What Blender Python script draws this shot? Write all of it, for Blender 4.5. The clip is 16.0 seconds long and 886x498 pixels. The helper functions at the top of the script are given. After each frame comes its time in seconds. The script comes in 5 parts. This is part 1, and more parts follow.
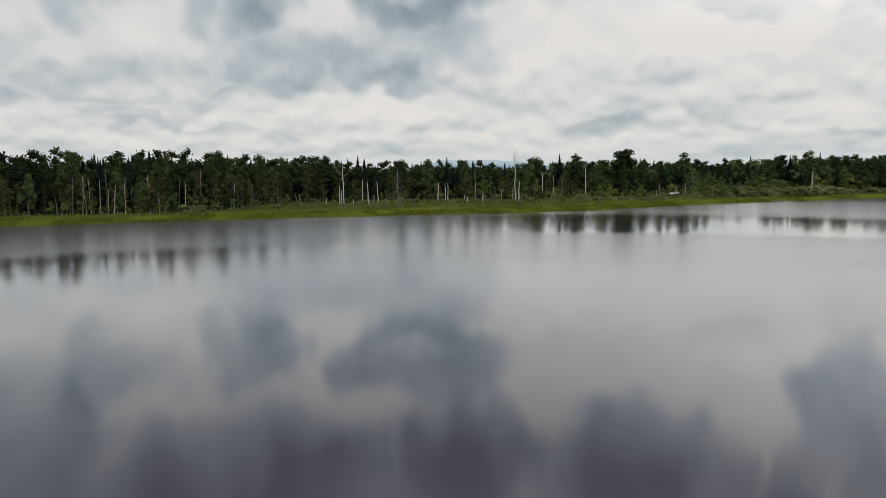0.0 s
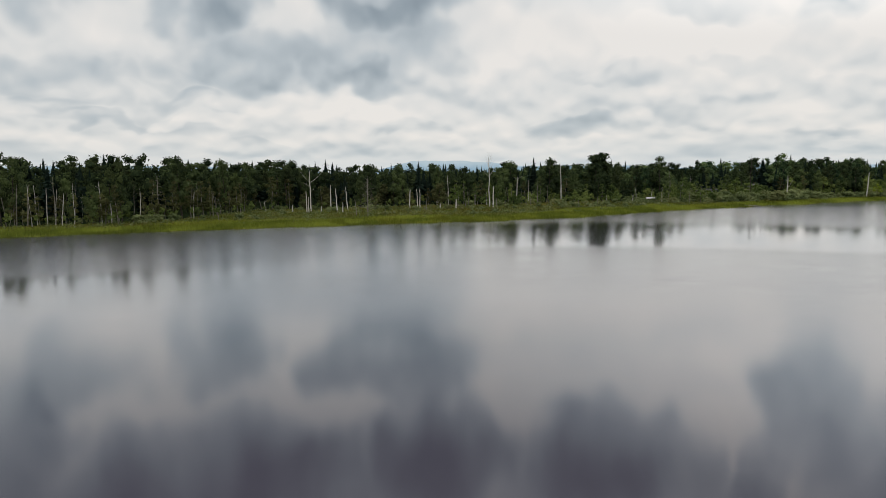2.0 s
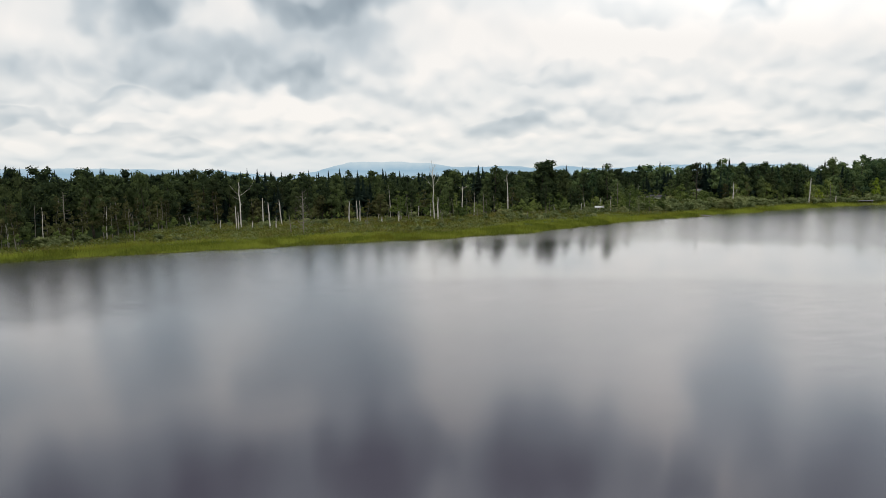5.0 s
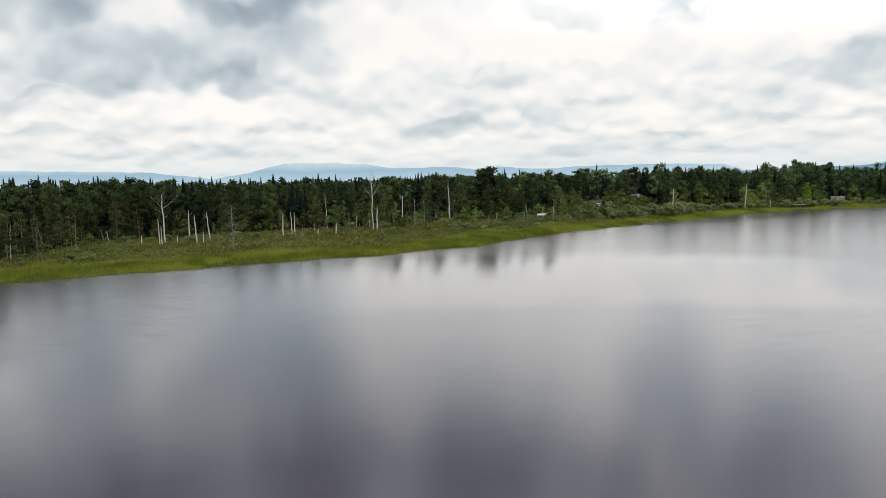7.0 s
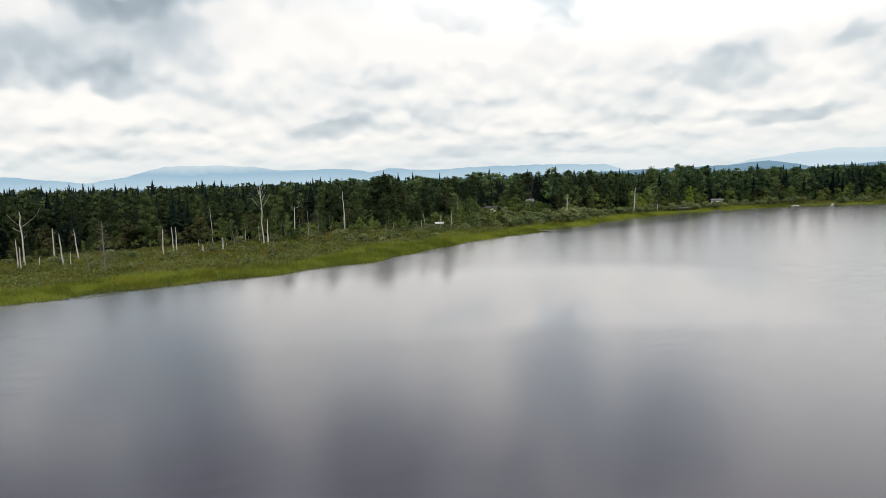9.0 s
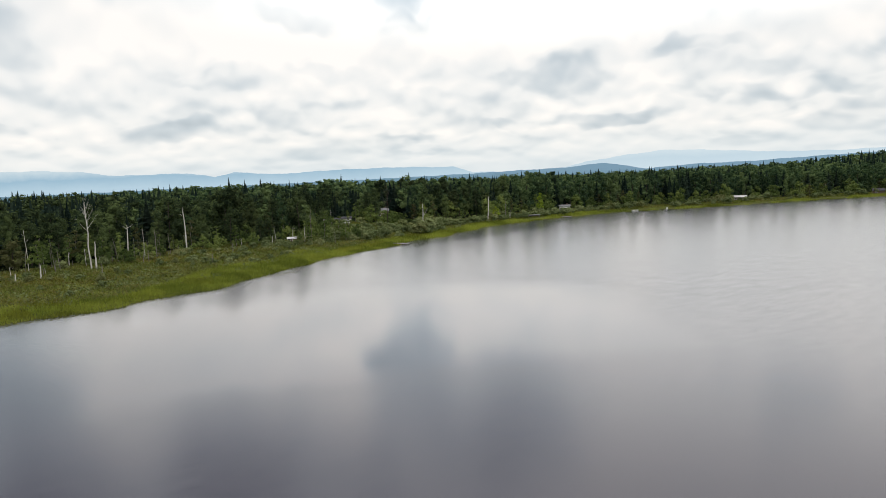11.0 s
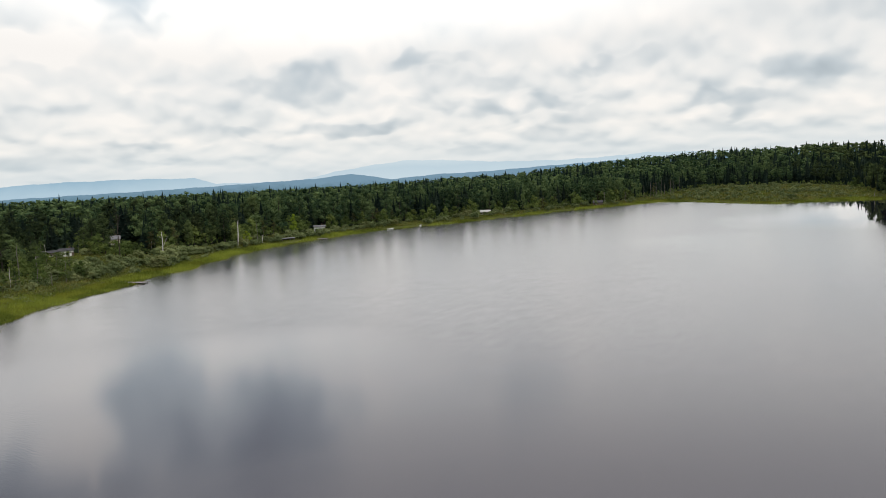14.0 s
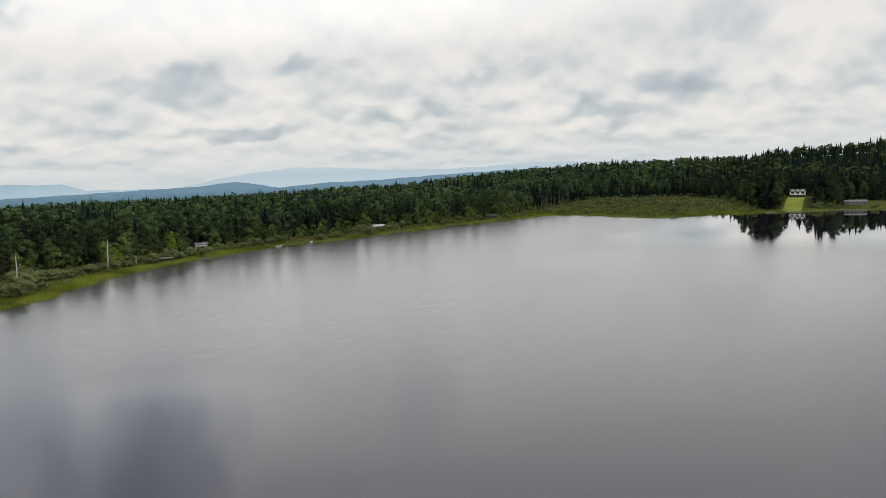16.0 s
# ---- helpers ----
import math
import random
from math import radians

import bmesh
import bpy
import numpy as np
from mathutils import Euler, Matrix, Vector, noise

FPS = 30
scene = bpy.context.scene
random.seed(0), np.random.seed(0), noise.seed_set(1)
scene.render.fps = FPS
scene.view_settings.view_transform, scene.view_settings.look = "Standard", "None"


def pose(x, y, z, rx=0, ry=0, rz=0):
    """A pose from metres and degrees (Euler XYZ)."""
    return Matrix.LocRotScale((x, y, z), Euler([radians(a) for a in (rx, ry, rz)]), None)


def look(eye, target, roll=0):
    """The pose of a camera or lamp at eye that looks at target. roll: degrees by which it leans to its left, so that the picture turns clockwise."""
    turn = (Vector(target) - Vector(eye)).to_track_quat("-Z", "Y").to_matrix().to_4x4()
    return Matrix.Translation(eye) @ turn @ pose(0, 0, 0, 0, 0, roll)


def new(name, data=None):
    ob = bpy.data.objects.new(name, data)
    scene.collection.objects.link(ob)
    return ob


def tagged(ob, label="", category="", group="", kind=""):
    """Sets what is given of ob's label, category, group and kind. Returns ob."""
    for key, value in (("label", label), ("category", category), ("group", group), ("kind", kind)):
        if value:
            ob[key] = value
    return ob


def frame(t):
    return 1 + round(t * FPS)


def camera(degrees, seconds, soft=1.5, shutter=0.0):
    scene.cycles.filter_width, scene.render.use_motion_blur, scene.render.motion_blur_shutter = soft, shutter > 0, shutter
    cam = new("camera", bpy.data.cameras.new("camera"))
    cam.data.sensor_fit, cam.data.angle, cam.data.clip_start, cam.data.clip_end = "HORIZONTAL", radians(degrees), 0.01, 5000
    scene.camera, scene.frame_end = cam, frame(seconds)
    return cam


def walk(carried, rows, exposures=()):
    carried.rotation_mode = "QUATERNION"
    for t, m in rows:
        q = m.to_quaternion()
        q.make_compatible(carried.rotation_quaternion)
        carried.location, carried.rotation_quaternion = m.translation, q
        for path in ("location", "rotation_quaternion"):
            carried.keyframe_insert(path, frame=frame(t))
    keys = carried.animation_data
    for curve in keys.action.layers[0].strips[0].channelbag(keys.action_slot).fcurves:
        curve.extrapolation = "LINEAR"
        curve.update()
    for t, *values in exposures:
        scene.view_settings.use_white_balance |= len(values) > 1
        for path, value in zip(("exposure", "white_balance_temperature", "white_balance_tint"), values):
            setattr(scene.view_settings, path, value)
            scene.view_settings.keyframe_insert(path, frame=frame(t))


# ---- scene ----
# A lake on a cloudy day, flown over by a climbing, turning camera.
cam = camera(64.04, 16.0, soft=0.6)
PATH = [
    (0.0, pose(0.00, 0.00, 14.00, 83.907, 0.553, -2.321)),
    (0.5, pose(-0.06, 3.09, 14.40, 83.909, 0.562, -2.902)),
    (1.0, pose(-0.26, 6.13, 14.85, 83.917, 0.585, -3.575)),
    (1.5, pose(-0.36, 9.13, 15.40, 83.928, 0.633, -4.183)),
    (2.0, pose(-0.45, 12.10, 16.06, 83.931, 0.686, -4.780)),
    (2.5, pose(-0.48, 15.15, 16.77, 83.937, 0.723, -5.517)),
    (3.0, pose(-0.50, 18.23, 17.47, 83.929, 0.783, -6.268)),
    (3.5, pose(-0.37, 21.36, 18.16, 83.919, 0.856, -7.056)),
    (4.0, pose(-0.30, 24.47, 18.85, 83.909, 0.925, -7.913)),
    (4.5, pose(-0.21, 27.64, 19.58, 83.898, 0.975, -8.810)),
    (5.0, pose(-0.10, 30.85, 20.34, 83.884, 1.006, -9.746)),
    (5.5, pose(0.05, 34.05, 21.13, 83.869, 1.035, -10.774)),
    (6.0, pose(0.26, 37.18, 21.95, 83.854, 1.076, -11.944)),
    (6.5, pose(0.55, 40.18, 22.79, 83.839, 1.148, -13.308)),
    (7.0, pose(0.94, 43.06, 23.66, 83.824, 1.249, -14.866)),
    (7.5, pose(1.25, 45.77, 24.47, 83.802, 1.355, -16.778)),
    (8.0, pose(1.55, 48.37, 25.28, 83.774, 1.462, -18.868)),
    (8.5, pose(1.95, 50.85, 26.10, 83.736, 1.583, -21.137)),
    (9.0, pose(2.44, 53.20, 26.91, 83.687, 1.716, -23.585)),
    (9.5, pose(3.07, 55.53, 27.76, 83.632, 1.852, -26.234)),
    (10.0, pose(3.89, 57.94, 28.67, 83.577, 1.979, -29.104)),
    (10.5, pose(4.93, 60.52, 29.68, 83.528, 2.089, -32.215)),
    (11.0, pose(6.20, 63.27, 30.79, 83.485, 2.180, -35.568)),
    (11.5, pose(7.42, 65.99, 31.88, 83.455, 2.259, -38.737)),
    (12.0, pose(8.77, 68.44, 32.88, 83.439, 2.360, -41.874)),
    (12.5, pose(10.22, 70.72, 33.83, 83.437, 2.459, -45.169)),
    (13.0, pose(11.91, 72.73, 34.76, 83.430, 2.525, -48.748)),
    (13.5, pose(13.59, 74.87, 35.70, 83.426, 2.560, -52.289)),
    (14.0, pose(15.68, 76.88, 36.69, 83.410, 2.588, -55.692)),
    (14.5, pose(18.04, 79.04, 37.75, 83.411, 2.576, -58.796)),
    (15.0, pose(20.81, 81.37, 38.85, 83.456, 2.492, -61.623)),
    (15.5, pose(23.73, 83.85, 39.91, 83.519, 2.340, -63.625)),
    (16.0, pose(26.58, 86.39, 40.91, 83.649, 2.094, -64.585)),
]
EXPOSURES = [(0.0, -0.34), (2.0, -0.25), (4.0, -0.1), (7.0, 0.05), (10.5, 0.08), (13.0, 0.05), (14.5, -0.08), (16.0, -0.2)]
walk(cam, PATH, EXPOSURES)


# ---------------------------------------------------------------- node helpers
def nodes_of(tree):
    tree.nodes.clear()
    return tree.nodes, tree.links


def math_node(tree, op, a, b=None, c=None, clamp=False):
    n = tree.nodes.new("ShaderNodeMath")
    n.operation, n.use_clamp = op, clamp
    for i, v in enumerate((a, b, c)):
        if v is None:
            continue
        if isinstance(v, (int, float)):
            n.inputs[i].default_value = v
        else:
            tree.links.new(v, n.inputs[i])
    return n.outputs[0]


def mix_colour(tree, fac, a, b, blend="MIX"):
    n = tree.nodes.new("ShaderNodeMix")
    n.data_type, n.blend_type = "RGBA", blend
    for i, v in ((0, fac), (6, a), (7, b)):
        if isinstance(v, (int, float)):
            n.inputs[i].default_value = v
        elif isinstance(v, tuple):
            n.inputs[i].default_value = (*v, 1)
        else:
            tree.links.new(v, n.inputs[i])
    return n.outputs[2]


def noise_node(tree, vector, scale, detail=4.0, rough=0.55, distortion=0.0):
    n = tree.nodes.new("ShaderNodeTexNoise")
    n.inputs["Scale"].default_value = scale
    n.inputs["Detail"].default_value = detail
    n.inputs["Roughness"].default_value = rough
    n.inputs["Distortion"].default_value = distortion
    if vector is not None:
        tree.links.new(vector, n.inputs["Vector"])
    return n.outputs["Fac"]


def ramp_node(tree, fac, stops):
    n = tree.nodes.new("ShaderNodeValToRGB")
    e = n.color_ramp.elements
    while len(e) < len(stops):
        e.new(0.5)
    for el, (p, c) in zip(e, stops):
        el.position, el.color = p, (*c, 1)
    tree.links.new(fac, n.inputs[0])
    return n.outputs[0]


# ---------------------------------------------------------------- sky and sun
SUN_AZ, SUN_EL = 205.0, 50.0        # degrees, azimuth clockwise from +Y


# cloud bellies: azimuth, elevation, half widths (degrees), depth; a negative depth is a bright heap
WEST_CLOUDS = [
    (0.5, 9.6, 6.0, 3.0, 0.50), (-1.8, 7.4, 2.6, 1.2, 0.30), (-9.2, 8.2, 6.0, 2.0, 0.46), (-12.9, 11.2, 3.7, 1.8, 0.30), (-14.6, 5.8, 3.4, 0.8, 0.46),
    (-21.8, 6.6, 5.0, 1.4, 0.38), (-27.3, 4.9, 6.0, 0.7, 0.34), (-27.0, 8.4, 4.2, 2.4, 0.22), (2.6, 3.2, 2.1, 0.4, 0.28), (-8.1, 1.7, 5.8, 0.4, 0.24),
    (-20.8, 4.1, 3.7, 0.5, 0.28), (13.7, 10.5, 5.8, 2.1, -0.26), (-13.6, 4.0, 3.2, 0.6, -0.30), (-1.4, 5.4, 3.7, 0.8, -0.28), (-20.0, 10.5, 4.0, 1.6, -0.20),
]
MIDDLE_CLOUDS = [
    (26.3, 4.4, 4.0, 1.1, 0.36), (19.2, 7.3, 3.2, 0.8, 0.25), (32.7, 11.4, 2.6, 0.9, 0.35), (15.5, 3.0, 3.7, 0.4, 0.28), (22.8, 8.8, 6.6, 2.0, -0.30),
    (44.0, 6.8, 4.8, 1.4, 0.46), (27.0, 7.6, 3.0, 0.6, 0.26), (32.1, 5.7, 5.0, 0.7, 0.28), (33.4, 2.2, 2.8, 0.5, 0.32), (42.6, 3.0, 3.6, 0.4, 0.28),
    (49.2, 3.2, 4.0, 0.6, 0.36), (40.0, 9.8, 6.0, 1.6, -0.2), (30.0, 11.5, 16.0, 3.2, -0.22), (62.0, 11.5, 14.0, 3.0, -0.16),
]
EAST_CLOUDS = [
    (55.0, 8.7, 5.0, 0.6, 0.22), (61.5, 6.4, 2.6, 0.9, 0.30), (56.5, 4.6, 4.2, 0.7, 0.34), (65.0, 4.3, 3.2, 0.5, 0.30), (68.7, 7.4, 3.2, 0.6, 0.25),
    (77.0, 4.2, 3.2, 0.5, 0.32), (82.8, 6.6, 3.2, 1.6, 0.38), (86.4, 9.7, 3.7, 1.5, 0.36), (92.3, 4.4, 6.0, 0.7, 0.36), (95.5, 6.4, 2.4, 1.9, 0.36),
    (34.9, 2.3, 3.2, 0.4, 0.26), (59.1, 2.9, 3.2, 0.4, 0.25), (93.3, 8.3, 3.7, 1.6, -0.26), (48.0, 10.4, 6.0, 1.6, -0.14),
]
HIGH_CLOUDS = [
    (0.1, 14.6, 6.4, 2.9, 0.75), (0.6, 14.2, 1.9, 1.0, -0.3), (4.3, 21.7, 5.4, 4.2, 0.9), (18.5, 21.8, 6.2, 4.2, 0.85), (32.9, 17.0, 3.0, 4.4, 0.75),
    (29.2, 22.0, 2.2, 3.2, 0.7), (-13.0, 13.6, 4.0, 2.8, 0.55), (-24.0, 14.0, 4.2, 3.0, 0.35), (24.5, 12.2, 4.0, 1.0, 0.3), (40.0, 20.6, 7.0, 4.4, 0.7),
    (57.5, 16.1, 2.0, 1.3, 0.4), (62.4, 16.9, 2.5, 1.8, 0.5), (-14.0, 23.0, 9.0, 5.0, 0.8), (2.0, 26.5, 32.0, 5.5, 0.75), (-33.0, 20.0, 8.0, 8.0, 0.7), (62.3, 19.0, 3.0, 3.0, 0.15),
]


def build_world():
    world = bpy.data.worlds.new("cloudy_sky")
    scene.world = world
    world.use_nodes = True
    t = world.node_tree
    n, l = nodes_of(t)
    out, bg = n.new("ShaderNodeOutputWorld"), n.new("ShaderNodeBackground")
    tc, sep = n.new("ShaderNodeTexCoord"), n.new("ShaderNodeSeparateXYZ")
    l.new(tc.outputs["Generated"], sep.inputs[0])
    x, y, z = sep.outputs
    up = math_node(t, "MAXIMUM", z, 0.0)
    az = math_node(t, "MULTIPLY", math_node(t, "ARCTAN2", x, y), 180 / math.pi)
    el = math_node(t, "MULTIPLY", math_node(t, "ARCSINE", up), 180 / math.pi)

    def vector_op(op, a, b=None):
        m = n.new("ShaderNodeVectorMath")
        m.operation = op
        for i, v in enumerate((a, b)):
            if isinstance(v, tuple):
                m.inputs[i].default_value = v
            elif isinstance(v, float):
                m.inputs["Scale"].default_value = v
            elif v is not None:
                l.new(v, m.inputs[i])
        return m.outputs["Value"] if op == "DOT_PRODUCT" else m.outputs[0]

    def combine(a, b):
        c = n.new("ShaderNodeCombineXYZ")
        l.new(a, c.inputs[0])
        l.new(b, c.inputs[1])
        return c.outputs[0]

    def ramp_to(field, lo, hi, to=1.0):
        f = n.new("ShaderNodeMapRange")
        f.interpolation_type = "SMOOTHSTEP"
        f.inputs["From Min"].default_value, f.inputs["From Max"].default_value = lo, hi
        f.inputs["To Max"].default_value = to
        l.new(field, f.inputs["Value"])
        return f.outputs[0]

    # heaps of cumulus in rows, flatter towards the horizon
    v = math_node(t, "MULTIPLY", math_node(t, "LOGARITHM", math_node(t, "ADD", el, 3.5), 2.718), 2.2)
    sky_at = combine(math_node(t, "MULTIPLY", az, 0.17), v)
    curl = n.new("ShaderNodeTexNoise")
    curl.inputs["Scale"].default_value, curl.inputs["Detail"].default_value, curl.inputs["Roughness"].default_value = 1.5, 2.5, 0.45
    l.new(sky_at, curl.inputs["Vector"])
    bent = vector_op("SUBTRACT", curl.outputs["Color"], (0.5, 0.5, 0.5))
    heap_at = vector_op("ADD", sky_at, vector_op("SCALE", bent, 0.28))

    def puffs(lift):
        c = n.new("ShaderNodeTexVoronoi")
        c.voronoi_dimensions, c.feature = "2D", "SMOOTH_F1"
        c.inputs["Scale"].default_value, c.inputs["Smoothness"].default_value = 1.7, 0.5
        c.inputs["Detail"].default_value, c.inputs["Roughness"].default_value, c.inputs["Lacunarity"].default_value = 1.0, 0.4, 2.1
        l.new(vector_op("ADD", heap_at, (3.0, lift, 0.0)), c.inputs["Vector"])
        return c.outputs["Distance"]

    def banks(lift):
        return noise_node(t, vector_op("ADD", heap_at, (0.0, lift, 0.0)), 0.85, 3.5, 0.48)
    # a heap is bright on its upper side and grey below
    relief = math_node(t, "SUBTRACT", banks(-0.10), banks(0.16))
    relief = math_node(t, "MULTIPLY_ADD", math_node(t, "SUBTRACT", puffs(0.12), puffs(-0.05)), 0.5, relief)
    soft = noise_node(t, sky_at, 0.5, 3.0, 0.5)
    body = banks(9.0)

    # the heavier bellies, with ragged heads and smoother feet
    apart = combine(az, el)
    ragged = vector_op("MULTIPLY", bent, (9.0, 5.0, 0.0))
    apart = vector_op("ADD", apart, ragged)
    dark = None
    for a, e, wa, we, s in WEST_CLOUDS + MIDDLE_CLOUDS + EAST_CLOUDS + HIGH_CLOUDS:
        q = vector_op("MULTIPLY", vector_op("SUBTRACT", apart, (a, e, 0.0)), (1 / wa, 1 / max(we, 0.6), 0.0))
        g = ramp_to(vector_op("DOT_PRODUCT", q, q), 1.8, 0.2, s * (1.0 if e > 12.5 else 0.66 if a < 20 else 0.55))
        dark = g if dark is None else math_node(t, "ADD", dark, g)
    calm = math_node(t, "MULTIPLY_ADD", math_node(t, "DIVIDE", math_node(t, "SUBTRACT", el, 6.0), 6.0, clamp=True), -0.7, 1.0)
    dark = math_node(t, "MULTIPLY", dark, math_node(t, "MULTIPLY_ADD", body, 2.6, -0.3, clamp=False))
    d = math_node(t, "MULTIPLY_ADD", relief, -1.0, 0.22)
    d = math_node(t, "MULTIPLY_ADD", math_node(t, "SUBTRACT", body, 0.5), 0.45, d)
    d = math_node(t, "MULTIPLY_ADD", math_node(t, "SUBTRACT", d, 0.22), calm, 0.22)
    d = math_node(t, "MULTIPLY_ADD", math_node(t, "SUBTRACT", soft, 0.5), 0.6, d)
    d = math_node(t, "MULTIPLY", math_node(t, "MAXIMUM", math_node(t, "ADD", d, dark), 0.0), -0.84)
    d = math_node(t, "SUBTRACT", 1.0, math_node(t, "POWER", 2.718, d))
    cloud = ramp_node(t, d, [(0.0, (1.02, 0.975, 0.925)), (0.2, (0.87, 0.868, 0.85)), (0.4, (0.60, 0.65, 0.68)), (0.6, (0.36, 0.42, 0.465)), (0.85, (0.10, 0.115, 0.155))])
    # the higher deck is greyer, the band over the horizon paler and bluer
    high = math_node(t, "DIVIDE", math_node(t, "SUBTRACT", el, 13.0), 22.0, clamp=True)
    cloud = mix_colour(t, math_node(t, "MULTIPLY", high, 0.5), cloud, (0.84, 0.765, 0.83))
    gain = math_node(t, "MULTIPLY_ADD", math_node(t, "MAXIMUM", math_node(t, "SUBTRACT", math_node(t, "MINIMUM", el, 44.0), 21.0), 0.0), 0.046, 0.985)
    # wide brighter patch added to the sky over the east, to lift the water
    thin = vector_op("MULTIPLY", vector_op("SUBTRACT", combine(az, el), (50.0, 16.5, 0.0)), (1 / 42.0, 1 / 7.0, 0.0))
    gain = math_node(t, "ADD", gain, ramp_to(vector_op("DOT_PRODUCT", thin, thin), 1.4, 0.0, 0.34))
    bright = n.new("ShaderNodeVectorMath")
    bright.operation = "SCALE"
    l.new(cloud, bright.inputs[0])
    l.new(gain, bright.inputs["Scale"])
    # unseen sky behind the flight dimmed, to keep the near sides of trees dark
    back = math_node(t, "COSINE", math_node(t, "MULTIPLY", math_node(t, "SUBTRACT", az, 30.0), math.pi / 180))
    back = math_node(t, "MULTIPLY", math_node(t, "SUBTRACT", 0.28, back), 0.8, clamp=True)
    cloud = mix_colour(t, back, bright.outputs[0], (0.45, 0.47, 0.50))
    low = math_node(t, "SUBTRACT", 1.0, math_node(t, "DIVIDE", el, 2.8), clamp=True)
    cloud = mix_colour(t, math_node(t, "MULTIPLY", low, 0.62), cloud, (0.66, 0.745, 0.785))
    sky = n.new("ShaderNodeTexSky")
    sky.sky_type, sky.sun_disc = "NISHITA", False
    sky.sun_elevation, sky.sun_rotation = radians(SUN_EL), radians(SUN_AZ)
    blue = mix_colour(t, 1.0, sky.outputs[0], (0.1, 0.1, 0.1), "MULTIPLY")
    cloud = mix_colour(t, 1.0, cloud, (0.995, 1.0, 1.005), "MULTIPLY")
    l.new(mix_colour(t, 0.94, blue, cloud), bg.inputs["Color"])
    bg.inputs["Strength"].default_value = 1.0
    l.new(bg.outputs[0], out.inputs[0])


build_world()
sun_data = bpy.data.lights.new("sun", "SUN")
sun_data.energy, sun_data.angle, sun_data.color = 1.4, radians(12), (1.0, 0.95, 0.88)
sun = new("sun", sun_data)
sun.matrix_world = look((400 * math.sin(radians(SUN_AZ)), 400 * math.cos(radians(SUN_AZ)), 400 * math.tan(radians(SUN_EL))), (0, 0, 0))


# ---------------------------------------------------------------- materials
def principled(name):
    m = bpy.data.materials.new(name)
    m.use_nodes = True
    n, l = nodes_of(m.node_tree)
    out, p = n.new("ShaderNodeOutputMaterial"), n.new("ShaderNodeBsdfPrincipled")
    l.new(p.outputs[0], out.inputs[0])
    return m, m.node_tree, p


def world_position(t):
    return t.nodes.new("ShaderNodeNewGeometry").outputs["Position"]


def bump(t, p, height, strength, distance):
    b = t.nodes.new("ShaderNodeBump")
    b.inputs["Strength"].default_value, b.inputs["Distance"].default_value = strength, distance
    t.links.new(height, b.inputs["Height"])
    t.links.new(b.outputs[0], p.inputs["Normal"])
    t.links.new(b.outputs[0], p.inputs["Coat Normal"])


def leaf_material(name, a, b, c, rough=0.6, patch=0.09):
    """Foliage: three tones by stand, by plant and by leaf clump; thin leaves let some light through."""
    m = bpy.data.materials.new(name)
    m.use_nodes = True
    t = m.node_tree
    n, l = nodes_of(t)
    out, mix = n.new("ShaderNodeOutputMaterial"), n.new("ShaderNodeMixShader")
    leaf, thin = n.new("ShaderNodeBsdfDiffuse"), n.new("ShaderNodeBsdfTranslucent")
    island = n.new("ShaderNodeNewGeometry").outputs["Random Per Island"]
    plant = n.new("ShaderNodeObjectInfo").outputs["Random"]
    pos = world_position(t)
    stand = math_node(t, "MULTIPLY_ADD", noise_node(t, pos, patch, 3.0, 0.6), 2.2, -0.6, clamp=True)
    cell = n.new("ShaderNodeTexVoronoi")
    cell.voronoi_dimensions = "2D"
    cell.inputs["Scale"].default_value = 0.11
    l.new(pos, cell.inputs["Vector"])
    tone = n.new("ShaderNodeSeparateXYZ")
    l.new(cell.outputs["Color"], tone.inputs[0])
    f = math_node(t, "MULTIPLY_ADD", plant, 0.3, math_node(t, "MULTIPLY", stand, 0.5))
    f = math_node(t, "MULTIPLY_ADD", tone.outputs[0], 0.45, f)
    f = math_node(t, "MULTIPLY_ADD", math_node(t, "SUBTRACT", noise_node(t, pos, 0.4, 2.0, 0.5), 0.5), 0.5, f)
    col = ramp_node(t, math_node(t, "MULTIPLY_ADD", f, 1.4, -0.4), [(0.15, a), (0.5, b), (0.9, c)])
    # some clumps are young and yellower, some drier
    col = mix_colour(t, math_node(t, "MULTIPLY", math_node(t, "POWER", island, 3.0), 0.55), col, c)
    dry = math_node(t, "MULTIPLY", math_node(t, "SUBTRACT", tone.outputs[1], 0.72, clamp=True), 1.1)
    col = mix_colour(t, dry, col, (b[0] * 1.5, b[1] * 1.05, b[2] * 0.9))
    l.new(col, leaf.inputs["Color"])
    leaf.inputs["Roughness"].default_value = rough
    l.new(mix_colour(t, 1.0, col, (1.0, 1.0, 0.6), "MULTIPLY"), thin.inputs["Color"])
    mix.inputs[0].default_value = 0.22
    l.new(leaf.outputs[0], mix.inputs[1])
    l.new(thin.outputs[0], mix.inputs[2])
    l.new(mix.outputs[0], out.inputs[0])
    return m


def rough_material(name, a, b, scale, rough=0.8, relief=0.3):
    m, t, p = principled(name)
    pos = t.nodes.new("ShaderNodeTexCoord").outputs["Object"]
    f1, f2 = noise_node(t, pos, scale, 6.0, 0.6), noise_node(t, pos, scale * 0.13, 3.0, 0.5)
    f = math_node(t, "MULTIPLY_ADD", f1, 0.55, math_node(t, "MULTIPLY", f2, 0.45))
    t.links.new(ramp_node(t, f, [(0.3, a), (0.7, b)]), p.inputs["Base Color"])
    p.inputs["Roughness"].default_value = rough
    p.inputs["Specular IOR Level"].default_value = 0.2
    bump(t, p, f1, relief, 0.05)
    return m


